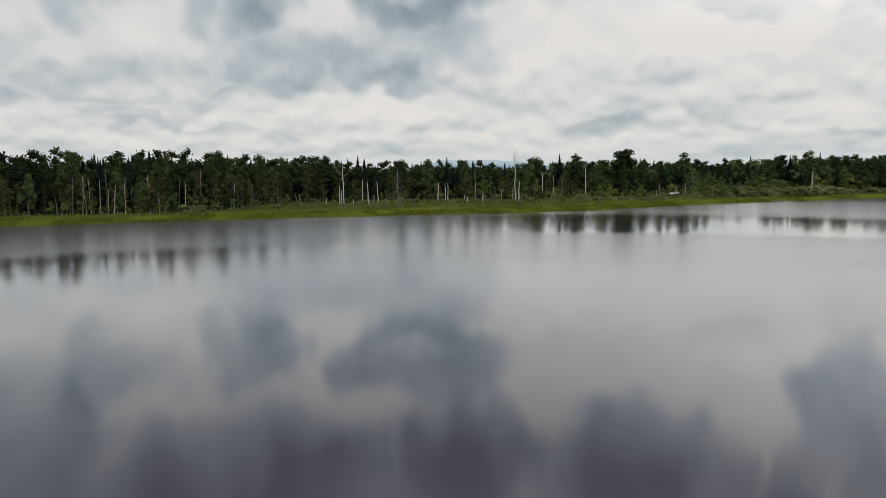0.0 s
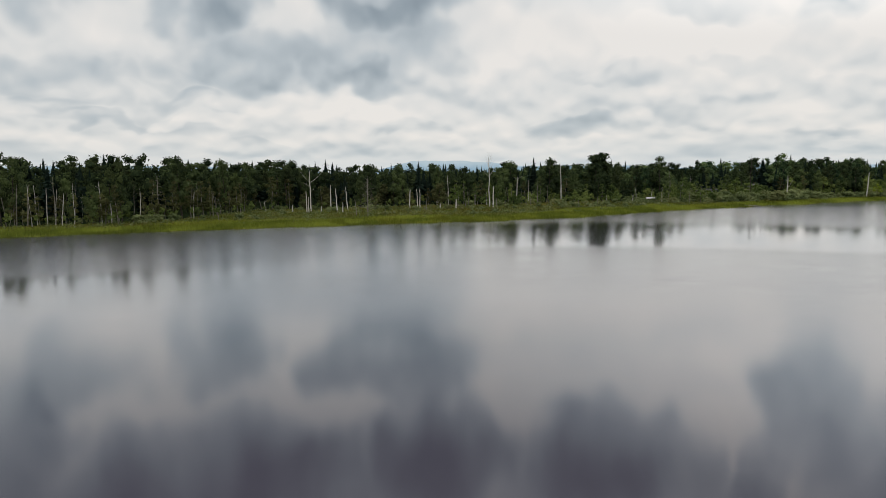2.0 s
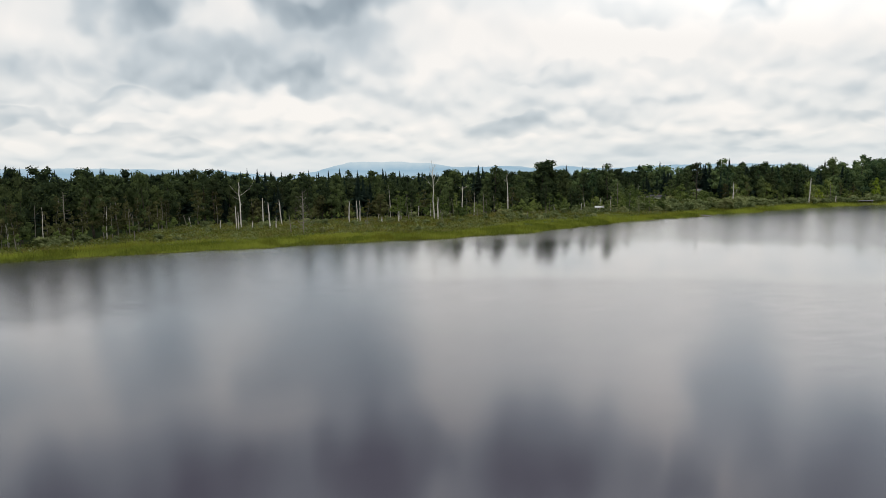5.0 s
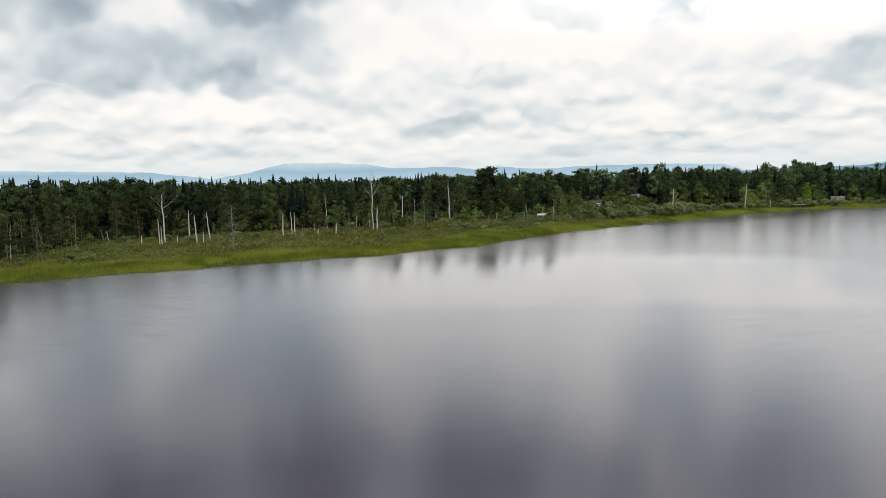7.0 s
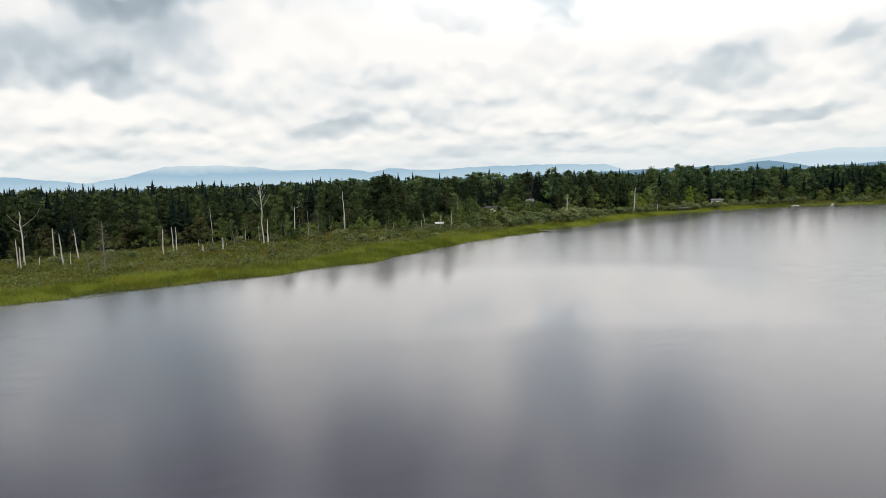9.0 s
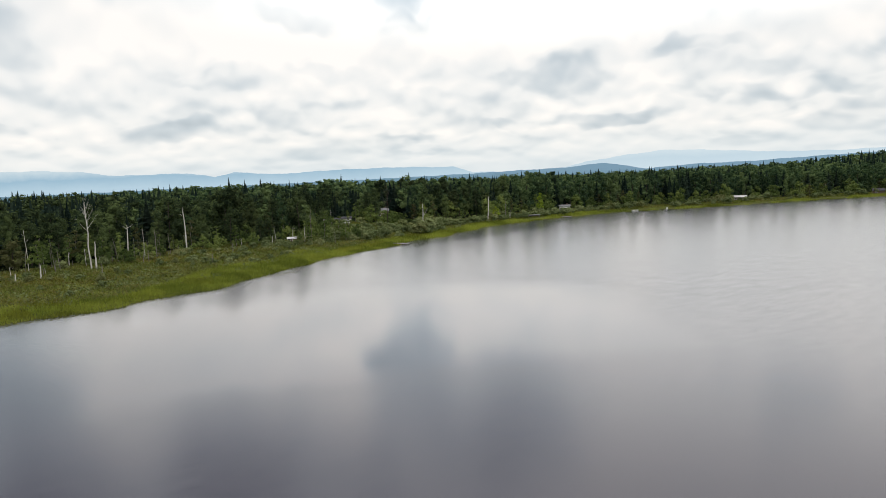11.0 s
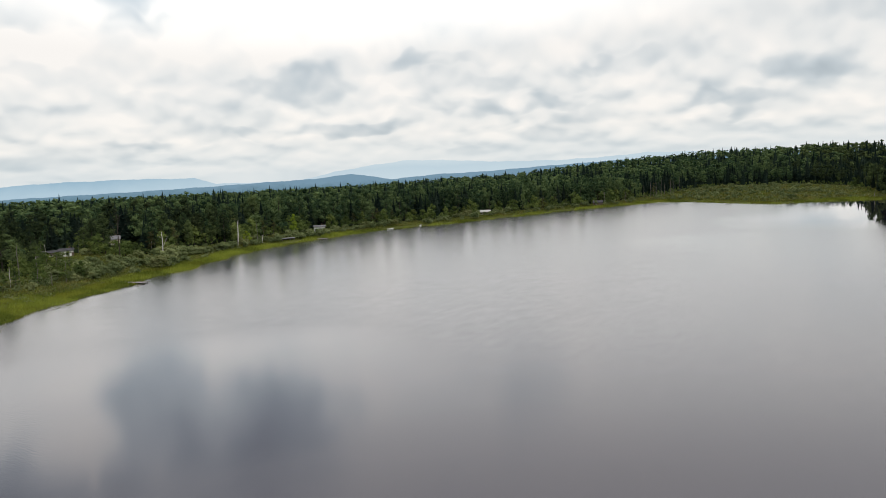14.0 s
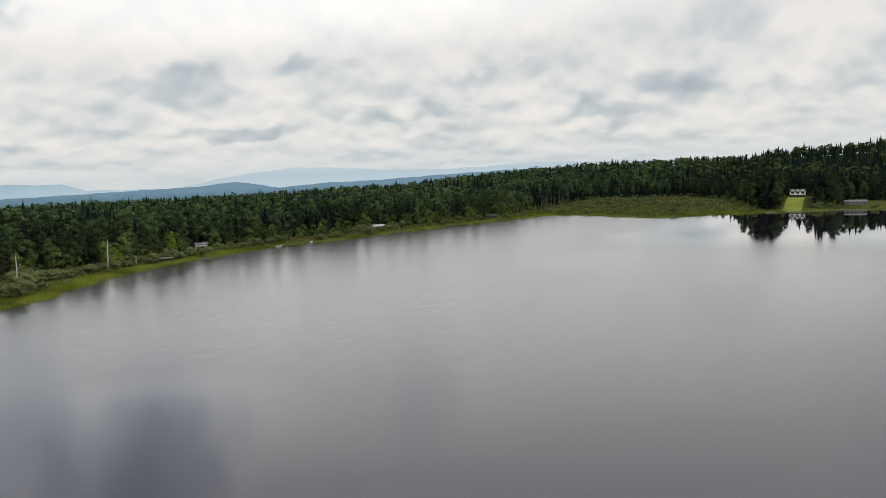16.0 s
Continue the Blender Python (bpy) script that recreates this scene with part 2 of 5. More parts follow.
def water_material():
    m, t, p = principled("lake_water")
    pos = world_position(t)
    p.inputs["IOR"].default_value = 1.333
    p.inputs["Coat Weight"].default_value, p.inputs["Coat IOR"].default_value = 1.0, 1.333
    p.inputs["Base Color"].default_value = (0.018, 0.0165, 0.0265, 1)
    breeze = noise_node(t, pos, 0.011, 3.0, 0.55, 0.6)
    sep = t.nodes.new("ShaderNodeSeparateXYZ")
    t.links.new(pos, sep.inputs[0])
    x, y = sep.outputs[0], sep.outputs[1]

    def between(v, lo, hi):
        return math_node(t, "DIVIDE", math_node(t, "SUBTRACT", v, lo), hi - lo, clamp=True)
    # distance off the long shore, with an uneven edge
    one = math_node(t, "MULTIPLY_ADD", y, 0.944, math_node(t, "MULTIPLY", x, -0.33))
    two = math_node(t, "MULTIPLY_ADD", y, 0.937, math_node(t, "MULTIPLY", x, 0.348))
    off = math_node(t, "MINIMUM", math_node(t, "SUBTRACT", 236.0, one), math_node(t, "SUBTRACT", 455.0, two))
    off = math_node(t, "MULTIPLY_ADD", math_node(t, "SUBTRACT", breeze, 0.5), 50.0, off)
    # smooth water by the start, lanes of calm and breeze round it, ruffled water by the western and the middle reeds
    reach = math_node(t, "SQRT", math_node(t, "MULTIPLY_ADD", x, x, math_node(t, "MULTIPLY", y, y)))
    reach = math_node(t, "MULTIPLY_ADD", math_node(t, "SUBTRACT", breeze, 0.5), 24.0, reach)
    east = between(x, 5.0, 40.0)
    west = math_node(t, "SUBTRACT", 1.0, between(x, -55.0, -5.0))
    rough = math_node(t, "MULTIPLY_ADD", between(reach, 62.0, 118.0), 0.125, 0.05)
    lane = math_node(t, "MULTIPLY", math_node(t, "MULTIPLY", math_node(t, "MULTIPLY", east, math_node(t, "SUBTRACT", 1.0, between(math_node(t, "MULTIPLY_ADD", y, -0.68, x), 0.0, 22.0))), between(reach, 160.0, 170.0)), math_node(t, "SUBTRACT", 1.0, between(reach, 228.0, 250.0)))
    rough = math_node(t, "MULTIPLY", rough, math_node(t, "MULTIPLY_ADD", lane, -0.58, 1.0))
    rough = math_node(t, "MULTIPLY_ADD", math_node(t, "MULTIPLY", west, between(reach, 140.0, 165.0)), 0.13, rough)
    rough = math_node(t, "MULTIPLY", rough, math_node(t, "SUBTRACT", 1.0, math_node(t, "MULTIPLY", math_node(t, "MULTIPLY", west, 0.45), math_node(t, "SUBTRACT", 1.0, between(reach, 135.0, 150.0)))))
    mid = math_node(t, "MULTIPLY", math_node(t, "MULTIPLY", between(x, 110.0, 190.0), math_node(t, "SUBTRACT", 1.0, between(x, 460.0, 580.0))),
                    math_node(t, "MULTIPLY", between(off, 6.0, 22.0), math_node(t, "SUBTRACT", 1.0, between(off, 90.0, 190.0))))
    rough = math_node(t, "MULTIPLY_ADD", mid, 0.16, rough)
    calm = math_node(t, "MULTIPLY", between(x, 380.0, 440.0), math_node(t, "SUBTRACT", 1.0, between(y, 120.0, 200.0)))
    rough = math_node(t, "MULTIPLY", rough, math_node(t, "MULTIPLY_ADD", calm, -0.85, 1.0))
    stretch = t.nodes.new("ShaderNodeVectorMath")
    stretch.operation = "MULTIPLY"
    stretch.inputs[1].default_value = (0.35, 1.0, 1.0)
    t.links.new(pos, stretch.inputs[0])
    gust = noise_node(t, stretch.outputs[0], 0.5, 6.0, 0.75, 0.4)
    rough = math_node(t, "MINIMUM", math_node(t, "MULTIPLY", math_node(t, "MINIMUM", rough, 0.215), math_node(t, "MULTIPLY_ADD", gust, 1.1, 0.45)), 0.245)
    t.links.new(rough, p.inputs["Roughness"])
    t.links.new(rough, p.inputs["Coat Roughness"])
    # ripples: lively towards the reeds, in patches farther out
    paws = between(noise_node(t, stretch.outputs[0], 0.06, 4.0, 0.6, 0.5), 0.56, 0.7)
    near_reeds = math_node(t, "MULTIPLY", math_node(t, "SUBTRACT", 1.0, between(off, 15.0, 95.0)), math_node(t, "SUBTRACT", 1.0, between(x, 90.0, 150.0)))
    lively = math_node(t, "MULTIPLY", math_node(t, "ADD", near_reeds, math_node(t, "MULTIPLY", paws, 0.06)), math_node(t, "SUBTRACT", 1.0, calm))
    long = t.nodes.new("ShaderNodeVectorMath")
    long.operation = "MULTIPLY"
    long.inputs[1].default_value = (3.2, 0.5, 1.0)
    t.links.new(pos, long.inputs[0])
    ripple = math_node(t, "MULTIPLY", noise_node(t, long.outputs[0], 1.0, 2.0, 0.6, 0.2), math_node(t, "MULTIPLY_ADD", lively, 1.0, 0.008))
    swell = noise_node(t, pos, 0.12, 2.0, 0.5)
    h = math_node(t, "MULTIPLY_ADD", swell, 0.025, ripple)
    bump(t, p, h, 1.0, 0.045)
    return m


def ground_material():
    m, t, p = principled("marsh_ground")
    pos = world_position(t)
    f1, f2 = noise_node(t, pos, 0.7, 6.0, 0.65), noise_node(t, pos, 0.035, 4.0, 0.6)
    grass = ramp_node(t, f1, [(0.3, (0.07, 0.085, 0.02)), (0.55, (0.12, 0.13, 0.03)), (0.75, (0.16, 0.16, 0.045))])
    wood = ramp_node(t, f1, [(0.35, (0.018, 0.024, 0.012)), (0.7, (0.04, 0.05, 0.02))])
    t.links.new(mix_colour(t, f2, wood, grass), p.inputs["Base Color"])
    p.inputs["Roughness"].default_value, p.inputs["Specular IOR Level"].default_value = 0.9, 0.0
    bump(t, p, f1, 0.5, 0.3)
    return m


def floor_material():
    m, t, p = principled("forest_floor")
    f1 = noise_node(t, world_position(t), 0.4, 6.0, 0.65)
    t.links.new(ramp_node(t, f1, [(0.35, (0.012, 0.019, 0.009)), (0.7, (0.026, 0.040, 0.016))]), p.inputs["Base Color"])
    p.inputs["Roughness"].default_value, p.inputs["Specular IOR Level"].default_value = 0.95, 0.0
    bump(t, p, f1, 0.5, 0.3)
    return m


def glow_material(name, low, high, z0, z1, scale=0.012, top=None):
    """Far hills, too far off to have detail: a plain glowing backdrop, haze put into its colour."""
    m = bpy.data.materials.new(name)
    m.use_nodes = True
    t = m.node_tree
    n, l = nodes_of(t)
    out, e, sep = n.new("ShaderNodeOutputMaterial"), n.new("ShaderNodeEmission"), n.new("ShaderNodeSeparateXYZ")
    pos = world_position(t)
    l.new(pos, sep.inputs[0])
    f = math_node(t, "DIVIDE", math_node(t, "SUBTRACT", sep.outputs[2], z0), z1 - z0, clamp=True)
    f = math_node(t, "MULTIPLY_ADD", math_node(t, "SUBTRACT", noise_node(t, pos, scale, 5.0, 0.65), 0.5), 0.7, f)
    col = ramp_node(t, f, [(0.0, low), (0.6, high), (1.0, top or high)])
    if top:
        # the haze in the colour gets paler and thicker eastward
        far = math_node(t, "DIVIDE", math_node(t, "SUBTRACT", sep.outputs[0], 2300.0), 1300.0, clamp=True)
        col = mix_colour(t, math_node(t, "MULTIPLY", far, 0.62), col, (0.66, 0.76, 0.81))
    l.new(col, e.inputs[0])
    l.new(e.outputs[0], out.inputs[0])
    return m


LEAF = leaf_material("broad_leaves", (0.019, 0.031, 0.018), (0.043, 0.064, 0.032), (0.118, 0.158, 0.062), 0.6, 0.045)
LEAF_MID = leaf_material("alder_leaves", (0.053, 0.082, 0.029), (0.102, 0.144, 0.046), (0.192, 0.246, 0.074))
# haze over the farther woods put into these lighter, bluer leaf tones
LEAF_HAZED = leaf_material("hazed_leaves", (0.018, 0.038, 0.024), (0.049, 0.088, 0.046), (0.150, 0.210, 0.086), 0.6, 0.04)
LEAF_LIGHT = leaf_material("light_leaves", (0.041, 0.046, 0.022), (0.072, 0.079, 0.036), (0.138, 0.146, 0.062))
# blue-green needles, cooled a little more in the colour for haze
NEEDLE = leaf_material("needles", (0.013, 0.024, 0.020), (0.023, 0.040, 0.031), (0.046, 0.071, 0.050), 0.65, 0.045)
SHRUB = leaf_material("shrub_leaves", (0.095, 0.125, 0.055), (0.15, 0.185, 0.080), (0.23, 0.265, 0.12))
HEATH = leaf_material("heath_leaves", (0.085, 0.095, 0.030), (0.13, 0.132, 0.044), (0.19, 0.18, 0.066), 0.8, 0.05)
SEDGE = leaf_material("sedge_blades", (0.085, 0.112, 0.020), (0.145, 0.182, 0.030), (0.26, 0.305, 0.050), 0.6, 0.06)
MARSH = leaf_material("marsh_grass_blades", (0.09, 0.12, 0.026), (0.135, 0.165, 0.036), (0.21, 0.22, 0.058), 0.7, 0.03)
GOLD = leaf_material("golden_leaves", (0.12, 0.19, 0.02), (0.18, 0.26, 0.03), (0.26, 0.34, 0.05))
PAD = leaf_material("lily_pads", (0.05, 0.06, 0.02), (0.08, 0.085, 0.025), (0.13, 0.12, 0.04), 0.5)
BARK = rough_material("dark_bark", (0.03, 0.026, 0.02), (0.09, 0.078, 0.062), 3.0)
PALE = rough_material("bleached_wood", (0.38, 0.36, 0.32), (0.68, 0.65, 0.60), 2.2)
GREY = rough_material("grey_dead_wood", (0.12, 0.11, 0.09), (0.28, 0.26, 0.22), 2.2)
WATER, GROUND = water_material(), ground_material()
LAWN = rough_material("mown_lawn", (0.16, 0.20, 0.018), (0.19, 0.225, 0.025), 0.25, 0.9, 0.05)
PLANK = rough_material("weathered_plank", (0.12, 0.11, 0.10), (0.30, 0.28, 0.25), 4.0)
WHITE = rough_material("white_siding", (0.82, 0.82, 0.80), (0.90, 0.90, 0.88), 1.5, 0.6, 0.1)
TAN = rough_material("tan_siding", (0.38, 0.33, 0.25), (0.52, 0.46, 0.36), 1.5, 0.7, 0.1)
BROWN = rough_material("brown_siding", (0.09, 0.065, 0.05), (0.16, 0.12, 0.09), 1.5, 0.7, 0.1)
ROOF = rough_material("dark_shingles", (0.03, 0.03, 0.034), (0.065, 0.065, 0.07), 2.5, 0.85)
ROOF_GREY = rough_material("grey_sheet_roof", (0.09, 0.093, 0.097), (0.17, 0.173, 0.178), 1.2, 0.55, 0.1)
ROOF_PALE = rough_material("pale_sheet_roof", (0.36, 0.36, 0.35), (0.54, 0.54, 0.52), 1.2, 0.5, 0.1)


def glass_material():
    m, t, p = principled("dark_window_glass")
    p.inputs["Base Color"].default_value, p.inputs["Roughness"].default_value = (0.012, 0.014, 0.018, 1), 0.06
    return m


GLASS = glass_material()


# ---------------------------------------------------------------- mesh helpers
def mesh_from(name, verts, faces, materials, index=None):
    me = bpy.data.meshes.new(name)
    me.from_pydata(verts if isinstance(verts, list) else verts.tolist(), [], faces if isinstance(faces, list) else faces.tolist())
    for m in materials if isinstance(materials, (list, tuple)) else (materials,):
        me.materials.append(m)
    if index is not None:
        me.polygons.foreach_set("material_index", index)
    me.update()
    return me


def part(name, bm, material, parent, label=""):
    me = bpy.data.meshes.new(name)
    bm.to_mesh(me)
    bm.free()
    me.materials.append(material)
    ob = new(name, me)
    ob.parent = parent
    return tagged(ob, label) if label else ob


def child(name, me, parent, label=""):
    ob = new(name, me)
    ob.parent = parent
    return tagged(ob, label) if label else ob


def box(bm, x0, x1, y0, y1, z0, z1, bevel=0.0):
    m = Matrix.LocRotScale(((x0 + x1) / 2, (y0 + y1) / 2, (z0 + z1) / 2), None, (x1 - x0, y1 - y0, z1 - z0))
    r = bmesh.ops.create_cube(bm, size=1, matrix=m)
    if bevel:
        bmesh.ops.bevel(bm, geom=list({e for v in r["verts"] for e in v.link_edges}), offset=bevel, segments=1, affect="EDGES")
    return bm


def tube(points, radii, sides=6):
    """A tapered, closed tube through the points, as arrays of vertices and faces."""
    V, F = [], []
    pts = [Vector(p) for p in points]
    for i, (p, r) in enumerate(zip(pts, radii)):
        d = (pts[min(i + 1, len(pts) - 1)] - pts[max(i - 1, 0)]).normalized()
        u = d.orthogonal().normalized()
        w = d.cross(u)
        for k in range(sides):
            a = 2 * math.pi * k / sides
            V.append(tuple(p + r * (math.cos(a) * u + math.sin(a) * w)))
    for i in range(len(pts) - 1):
        for k in range(sides):
            k2 = (k + 1) % sides
            F.append((i * sides + k, i * sides + k2, (i + 1) * sides + k2, (i + 1) * sides + k))
    F.append(tuple(range((len(pts) - 1) * sides, len(pts) * sides)))
    return V, F


def join(pieces):
    V, F, k = [], [], 0
    for v, f in pieces:
        V += [tuple(p) for p in v]
        F += [tuple(int(i) + k for i in q) for q in f]
        k += len(v)
    return V, F


_bm = bmesh.new()
bmesh.ops.create_icosphere(_bm, subdivisions=1, radius=1.0)
ICO_V = np.array([v.co[:] for v in _bm.verts])
ICO_F = [tuple(v.index for v in f.verts) for f in _bm.faces]
_bm.free()
rng = np.random.default_rng(7)


def cards(centres, size, facing=None, loose=0.7):
    """Small three-cornered leaf clumps; each lies across its facing direction, more or less loosely."""
    n = len(centres)
    f = rng.normal(size=(n, 3)) * loose + (np.array([0, 0, 1.0]) if facing is None else facing)
    f /= np.linalg.norm(f, axis=1)[:, None] + 1e-9
    w = np.cross(f, rng.normal(size=(n, 3)))
    w /= np.linalg.norm(w, axis=1)[:, None] + 1e-9
    u = np.cross(w, f)
    s = (size * rng.uniform(0.6, 1.35, n))[:, None]
    k = rng.uniform(0.6, 1.2, (3, n, 1))
    V = np.stack([centres + s * u * k[0], centres - s * u * 0.55 + s * w * k[1] * 0.9, centres - s * u * 0.55 - s * w * k[2] * 0.9], 1).reshape(-1, 3)
    return V, np.arange(3 * n).reshape(n, 3)


def lobes_crown(lobes, leaves, size, core=0.62):
    """A crown out of uneven lobes: a shaded core of inner foliage and loose leaf clumps round it."""
    pieces = []
    area = np.array([l[3] ** 2 for l in lobes])
    for (x, y, z, r), share in zip(lobes, area / area.sum()):
        squash = rng.uniform(0.75, 1.05)
        c = ICO_V * rng.uniform(0.75, 1.1, (len(ICO_V), 1)) * np.array([r, r, r * squash]) * core + np.array([x, y, z])
        pieces.append((c, ICO_F))
        n = max(3, int(leaves * share))
        d = rng.normal(size=(n, 3))
        d[:, 2] = d[:, 2] * 0.9 + 0.3
        d /= np.linalg.norm(d, axis=1)[:, None]
        p = d * rng.uniform(0.62, 1.08, (n, 1)) * np.array([r, r, r * squash]) + np.array([x, y, z])
        pieces.append(cards(p, np.full(n, size), d * 0.9 + np.array([0, 0, 0.4]), 0.55))
    return join(pieces)


def random_lobes(h, z0, radius, n, rmin, rmax, top=1.0):
    out = []
    for i in range(n):
        f = (i + 0.5) / n
        z = z0 + (h * top - z0 - rmin) * f
        spread = radius * (math.sin(math.pi * min(1, 0.18 + 0.82 * f) ** 0.9) * 0.85 + 0.1)
        a = i * 2.4 + rng.uniform(-0.6, 0.6)
        d = spread * math.sqrt(rng.uniform(0.05, 1.0))
        out.append((d * math.cos(a), d * math.sin(a), z + rng.uniform(-0.6, 0.6), rng.uniform(rmin, rmax) * (1 - 0.25 * f)))
    return out


def trunk_pieces(h, r, bends=0.25, limbs=5, reach=3.0, z0=0.3):
    pts = [(rng.normal() * bends * k, rng.normal() * bends * k, h * f - (0.4 if f == 0 else 0)) for k, f in ((0, 0), (0.3, 0.25), (0.7, 0.5), (1, 0.75), (1.2, 1))]
    pieces = [tube(pts, [r * 1.25, r, r * 0.8, r * 0.55, r * 0.2], 6)]
    for i in range(limbs):
        f = z0 + (0.95 - z0) * (i + rng.uniform(0.1, 0.9)) / max(1, limbs)
        a = i * 2.4 + rng.uniform(0, 1)
        b = np.array([np.interp(f, (0, .25, .5, .75, 1), [p[k] for p in pts]) for k in range(3)])
        L = reach * (1.15 - f) * rng.uniform(0.7, 1.2)
        e = b + np.array([math.cos(a) * L, math.sin(a) * L, L * rng.uniform(0.35, 0.9)])
        pieces.append(tube([b, (b + e) / 2 + np.array([0, 0, -0.1 * L]), e], [r * 0.35, r * 0.25, r * 0.08], 4))
    return pieces


def conifer_pieces(h, radius, tiers, arms, sprays=4, z0=0.12, droop=0.45):
    """Whorls of drooping boughs; each bough is a row of ragged needle sprays round a shaded core."""
    V, F = [], []
    lopsided, tilt = rng.uniform(0, 6.28), rng.uniform(0.0, 0.25)
    for i in range(tiers):
        f = i / (tiers - 1)
        f = f ** 0.85
        z = h * (z0 + (0.94 - z0) * f)
        R = radius * (1 - f) ** 0.72 * rng.uniform(0.75, 1.2) + 0.3
        for k in range(arms):
            if rng.random() < 0.06:
                continue
            a = 2 * math.pi * (k + rng.uniform(-0.35, 0.35)) / arms + i * 0.7
            L = R * rng.uniform(0.55, 1.25) * (1 + tilt * math.cos(a - lopsided))
            c, s = math.cos(a), math.sin(a)
            zb = z + rng.uniform(-0.45, 0.45) * h / tiers + h * 0.015
            drop = L * droop * rng.uniform(0.4, 1.2)
            for q in range(sprays):
                g0, g1 = q / sprays * 0.9, (q + 1.15) / sprays
                w = max(0.22, L * 0.40 * (1.15 - 0.6 * g1) * rng.uniform(0.7, 1.3))
                side = rng.uniform(-0.5, 0.5) * w
                b = len(V)
                x0, x1, z0q, z1q = L * g0, L * g1, zb - drop * g0 ** 1.4, zb - drop * g1 ** 1.4 - 0.12 * L * rng.random()
                V += [(c * x0 - s * (side + w), s * x0 + c * (side + w), z0q - w * 0.35), (c * x0 - s * (side - w), s * x0 + c * (side - w), z0q - w * 0.35), (c * x1, s * x1, z1q)]
                F.append((b, b + 1, b + 2))
    b = len(V)
    for f, k in ((z0 * 0.8, 0.5), (0.5, 0.30), (0.8, 0.11)):
        V += [(radius * k * math.cos(q * 1.047), radius * k * math.sin(q * 1.047), h * f) for q in range(6)]
    V.append((0, 0, h * 0.96))
    for q in range(6):
        q2 = (q + 1) % 6
        F += [(b + q, b + q2, b + 6 + q2, b + 6 + q), (b + 6 + q, b + 6 + q2, b + 12 + q2, b + 12 + q), (b + 12 + q, b + 12 + q2, b + 18)]
    b = len(V)
    V += [(0.3, 0, h * 0.88), (-0.22, 0.25, h * 0.88), (-0.22, -0.25, h * 0.88), (0, 0, h * 1.0)]
    F += [(b, b + 1, b + 3), (b + 1, b + 2, b + 3), (b + 2, b, b + 3)]
    return V, F


# ---------------------------------------------------------------- the lie of the land
SHORE = [(-520, 20), (-350, 105), (-220, 165), (-120, 209), (-91, 220), (-58, 230), (-30, 236), (0, 243), (24, 248), (40, 249), (55, 257),
         (70, 260), (94, 278), (122, 297), (154, 309), (167, 318), (194, 326), (212, 336), (232, 345), (262, 353), (297, 356), (331, 356),
         (356, 352), (378, 342), (409, 329), (440, 320), (484, 309), (520, 297), (566, 275), (601, 261), (600, 235), (576, 196),
         (568, 165), (592, 142), (606, 122), (612, 97), (630, 65), (641, 16)]
SHORE_BACK = [(660, -80), (600, -230), (400, -330), (0, -360), (-300, -270), (-480, -120)]
FRONT = [(-700, 120), (-350, 150), (-220, 190), (-150, 236), (-112, 244), (-88, 252), (-70, 275), (-58, 305), (-44, 331), (-5, 341), (30, 343), (52, 352),
         (92, 362), (112, 367), (128, 362), (138, 352), (150, 358), (160, 374), (169, 388), (178, 424), (190, 441), (208, 439), (207, 394), (226, 388), (262, 392), (300, 393), (346, 386),
         (378, 376), (410, 362), (440, 350), (484, 337), (520, 325), (560, 306), (596, 293), (645, 291), (690, 288), (728, 287), (772, 294), (850, 272),
         (880, 200), (810, 142), (720, 122), (660, 112), (640, 100), (646, 88), (720, 88), (720, 60), (650, 60), (665, 44), (690, 30), (670, -60)]
FRONT_BACK = [(640, -400), (0, -600), (-700, -400)]


def signed(px, py, poly):
    """Distance to a closed outline, negative inside."""
    P = np.array(poly, float)
    Q = np.roll(P, -1, axis=0)
    best, inside = np.full(px.shape, 1e18), np.zeros(px.shape, bool)
    for (ax, ay), (bx, by) in zip(P, Q):
        dx, dy = bx - ax, by - ay
        k = np.clip(((px - ax) * dx + (py - ay) * dy) / (dx * dx + dy * dy), 0, 1)
        best = np.minimum(best, (px - ax - k * dx) ** 2 + (py - ay - k * dy) ** 2)
        cross = (ay > py) != (by > py)
        inside ^= cross & (px < ax + (py - ay) * dx / (dy if dy else 1e-9))
    return np.where(inside, -1, 1) * np.sqrt(best)


def wobble(x, y):
    return 1.6 * np.sin(x * 0.21 + 1.3 * np.sin(y * 0.13)) + 1.1 * np.sin(y * 0.33 + x * 0.07) + 0.7 * np.sin(x * 0.57 - y * 0.41)


def shore_distance(x, y):
    return signed(x, y, SHORE + SHORE_BACK) + 0.55 * wobble(x, y)


def front_distance(x, y):
    return signed(x, y, FRONT + FRONT_BACK) + 1.2 * wobble(x * 0.6, y * 0.6)


def step(a, b, v):
    k = np.clip((v - a) / (b - a), 0, 1)
    return k * k * (3 - 2 * k)


def height(x, y):
    d = shore_distance(x, y)
    r, az = np.hypot(x - 27, y - 86), np.degrees(np.arctan2(x - 27, y - 86))
    hill = np.interp(az, (62, 70, 77, 88, 97, 125, 150), (0, 16, 25, 28, 40, 37, 0)) * step(840, 1260, r)
    hill = hill - 15 * step(600, 1700, r) * step(66, 45, az)
    hill = hill - 150 * step(2000, 4700, r) * step(75, 66, az)
    bank = 5.5 * step(4, 85, d) * step(135, 105, y) * step(560, 600, x) * step(-200, -60, y)
    z = np.where(d < 0, np.maximum(-2.5, d * 0.1), 0.75 * (1 - np.exp(-np.maximum(d, 0) / 9)))
    return z + np.where(d > 0, hill + bank + 0.12 * wobble(x * 0.5, y * 0.5) * step(6, 25, d), 0)


def ground_z(x, y):
    return float(height(np.array([float(x)]), np.array([float(y)]))[0])


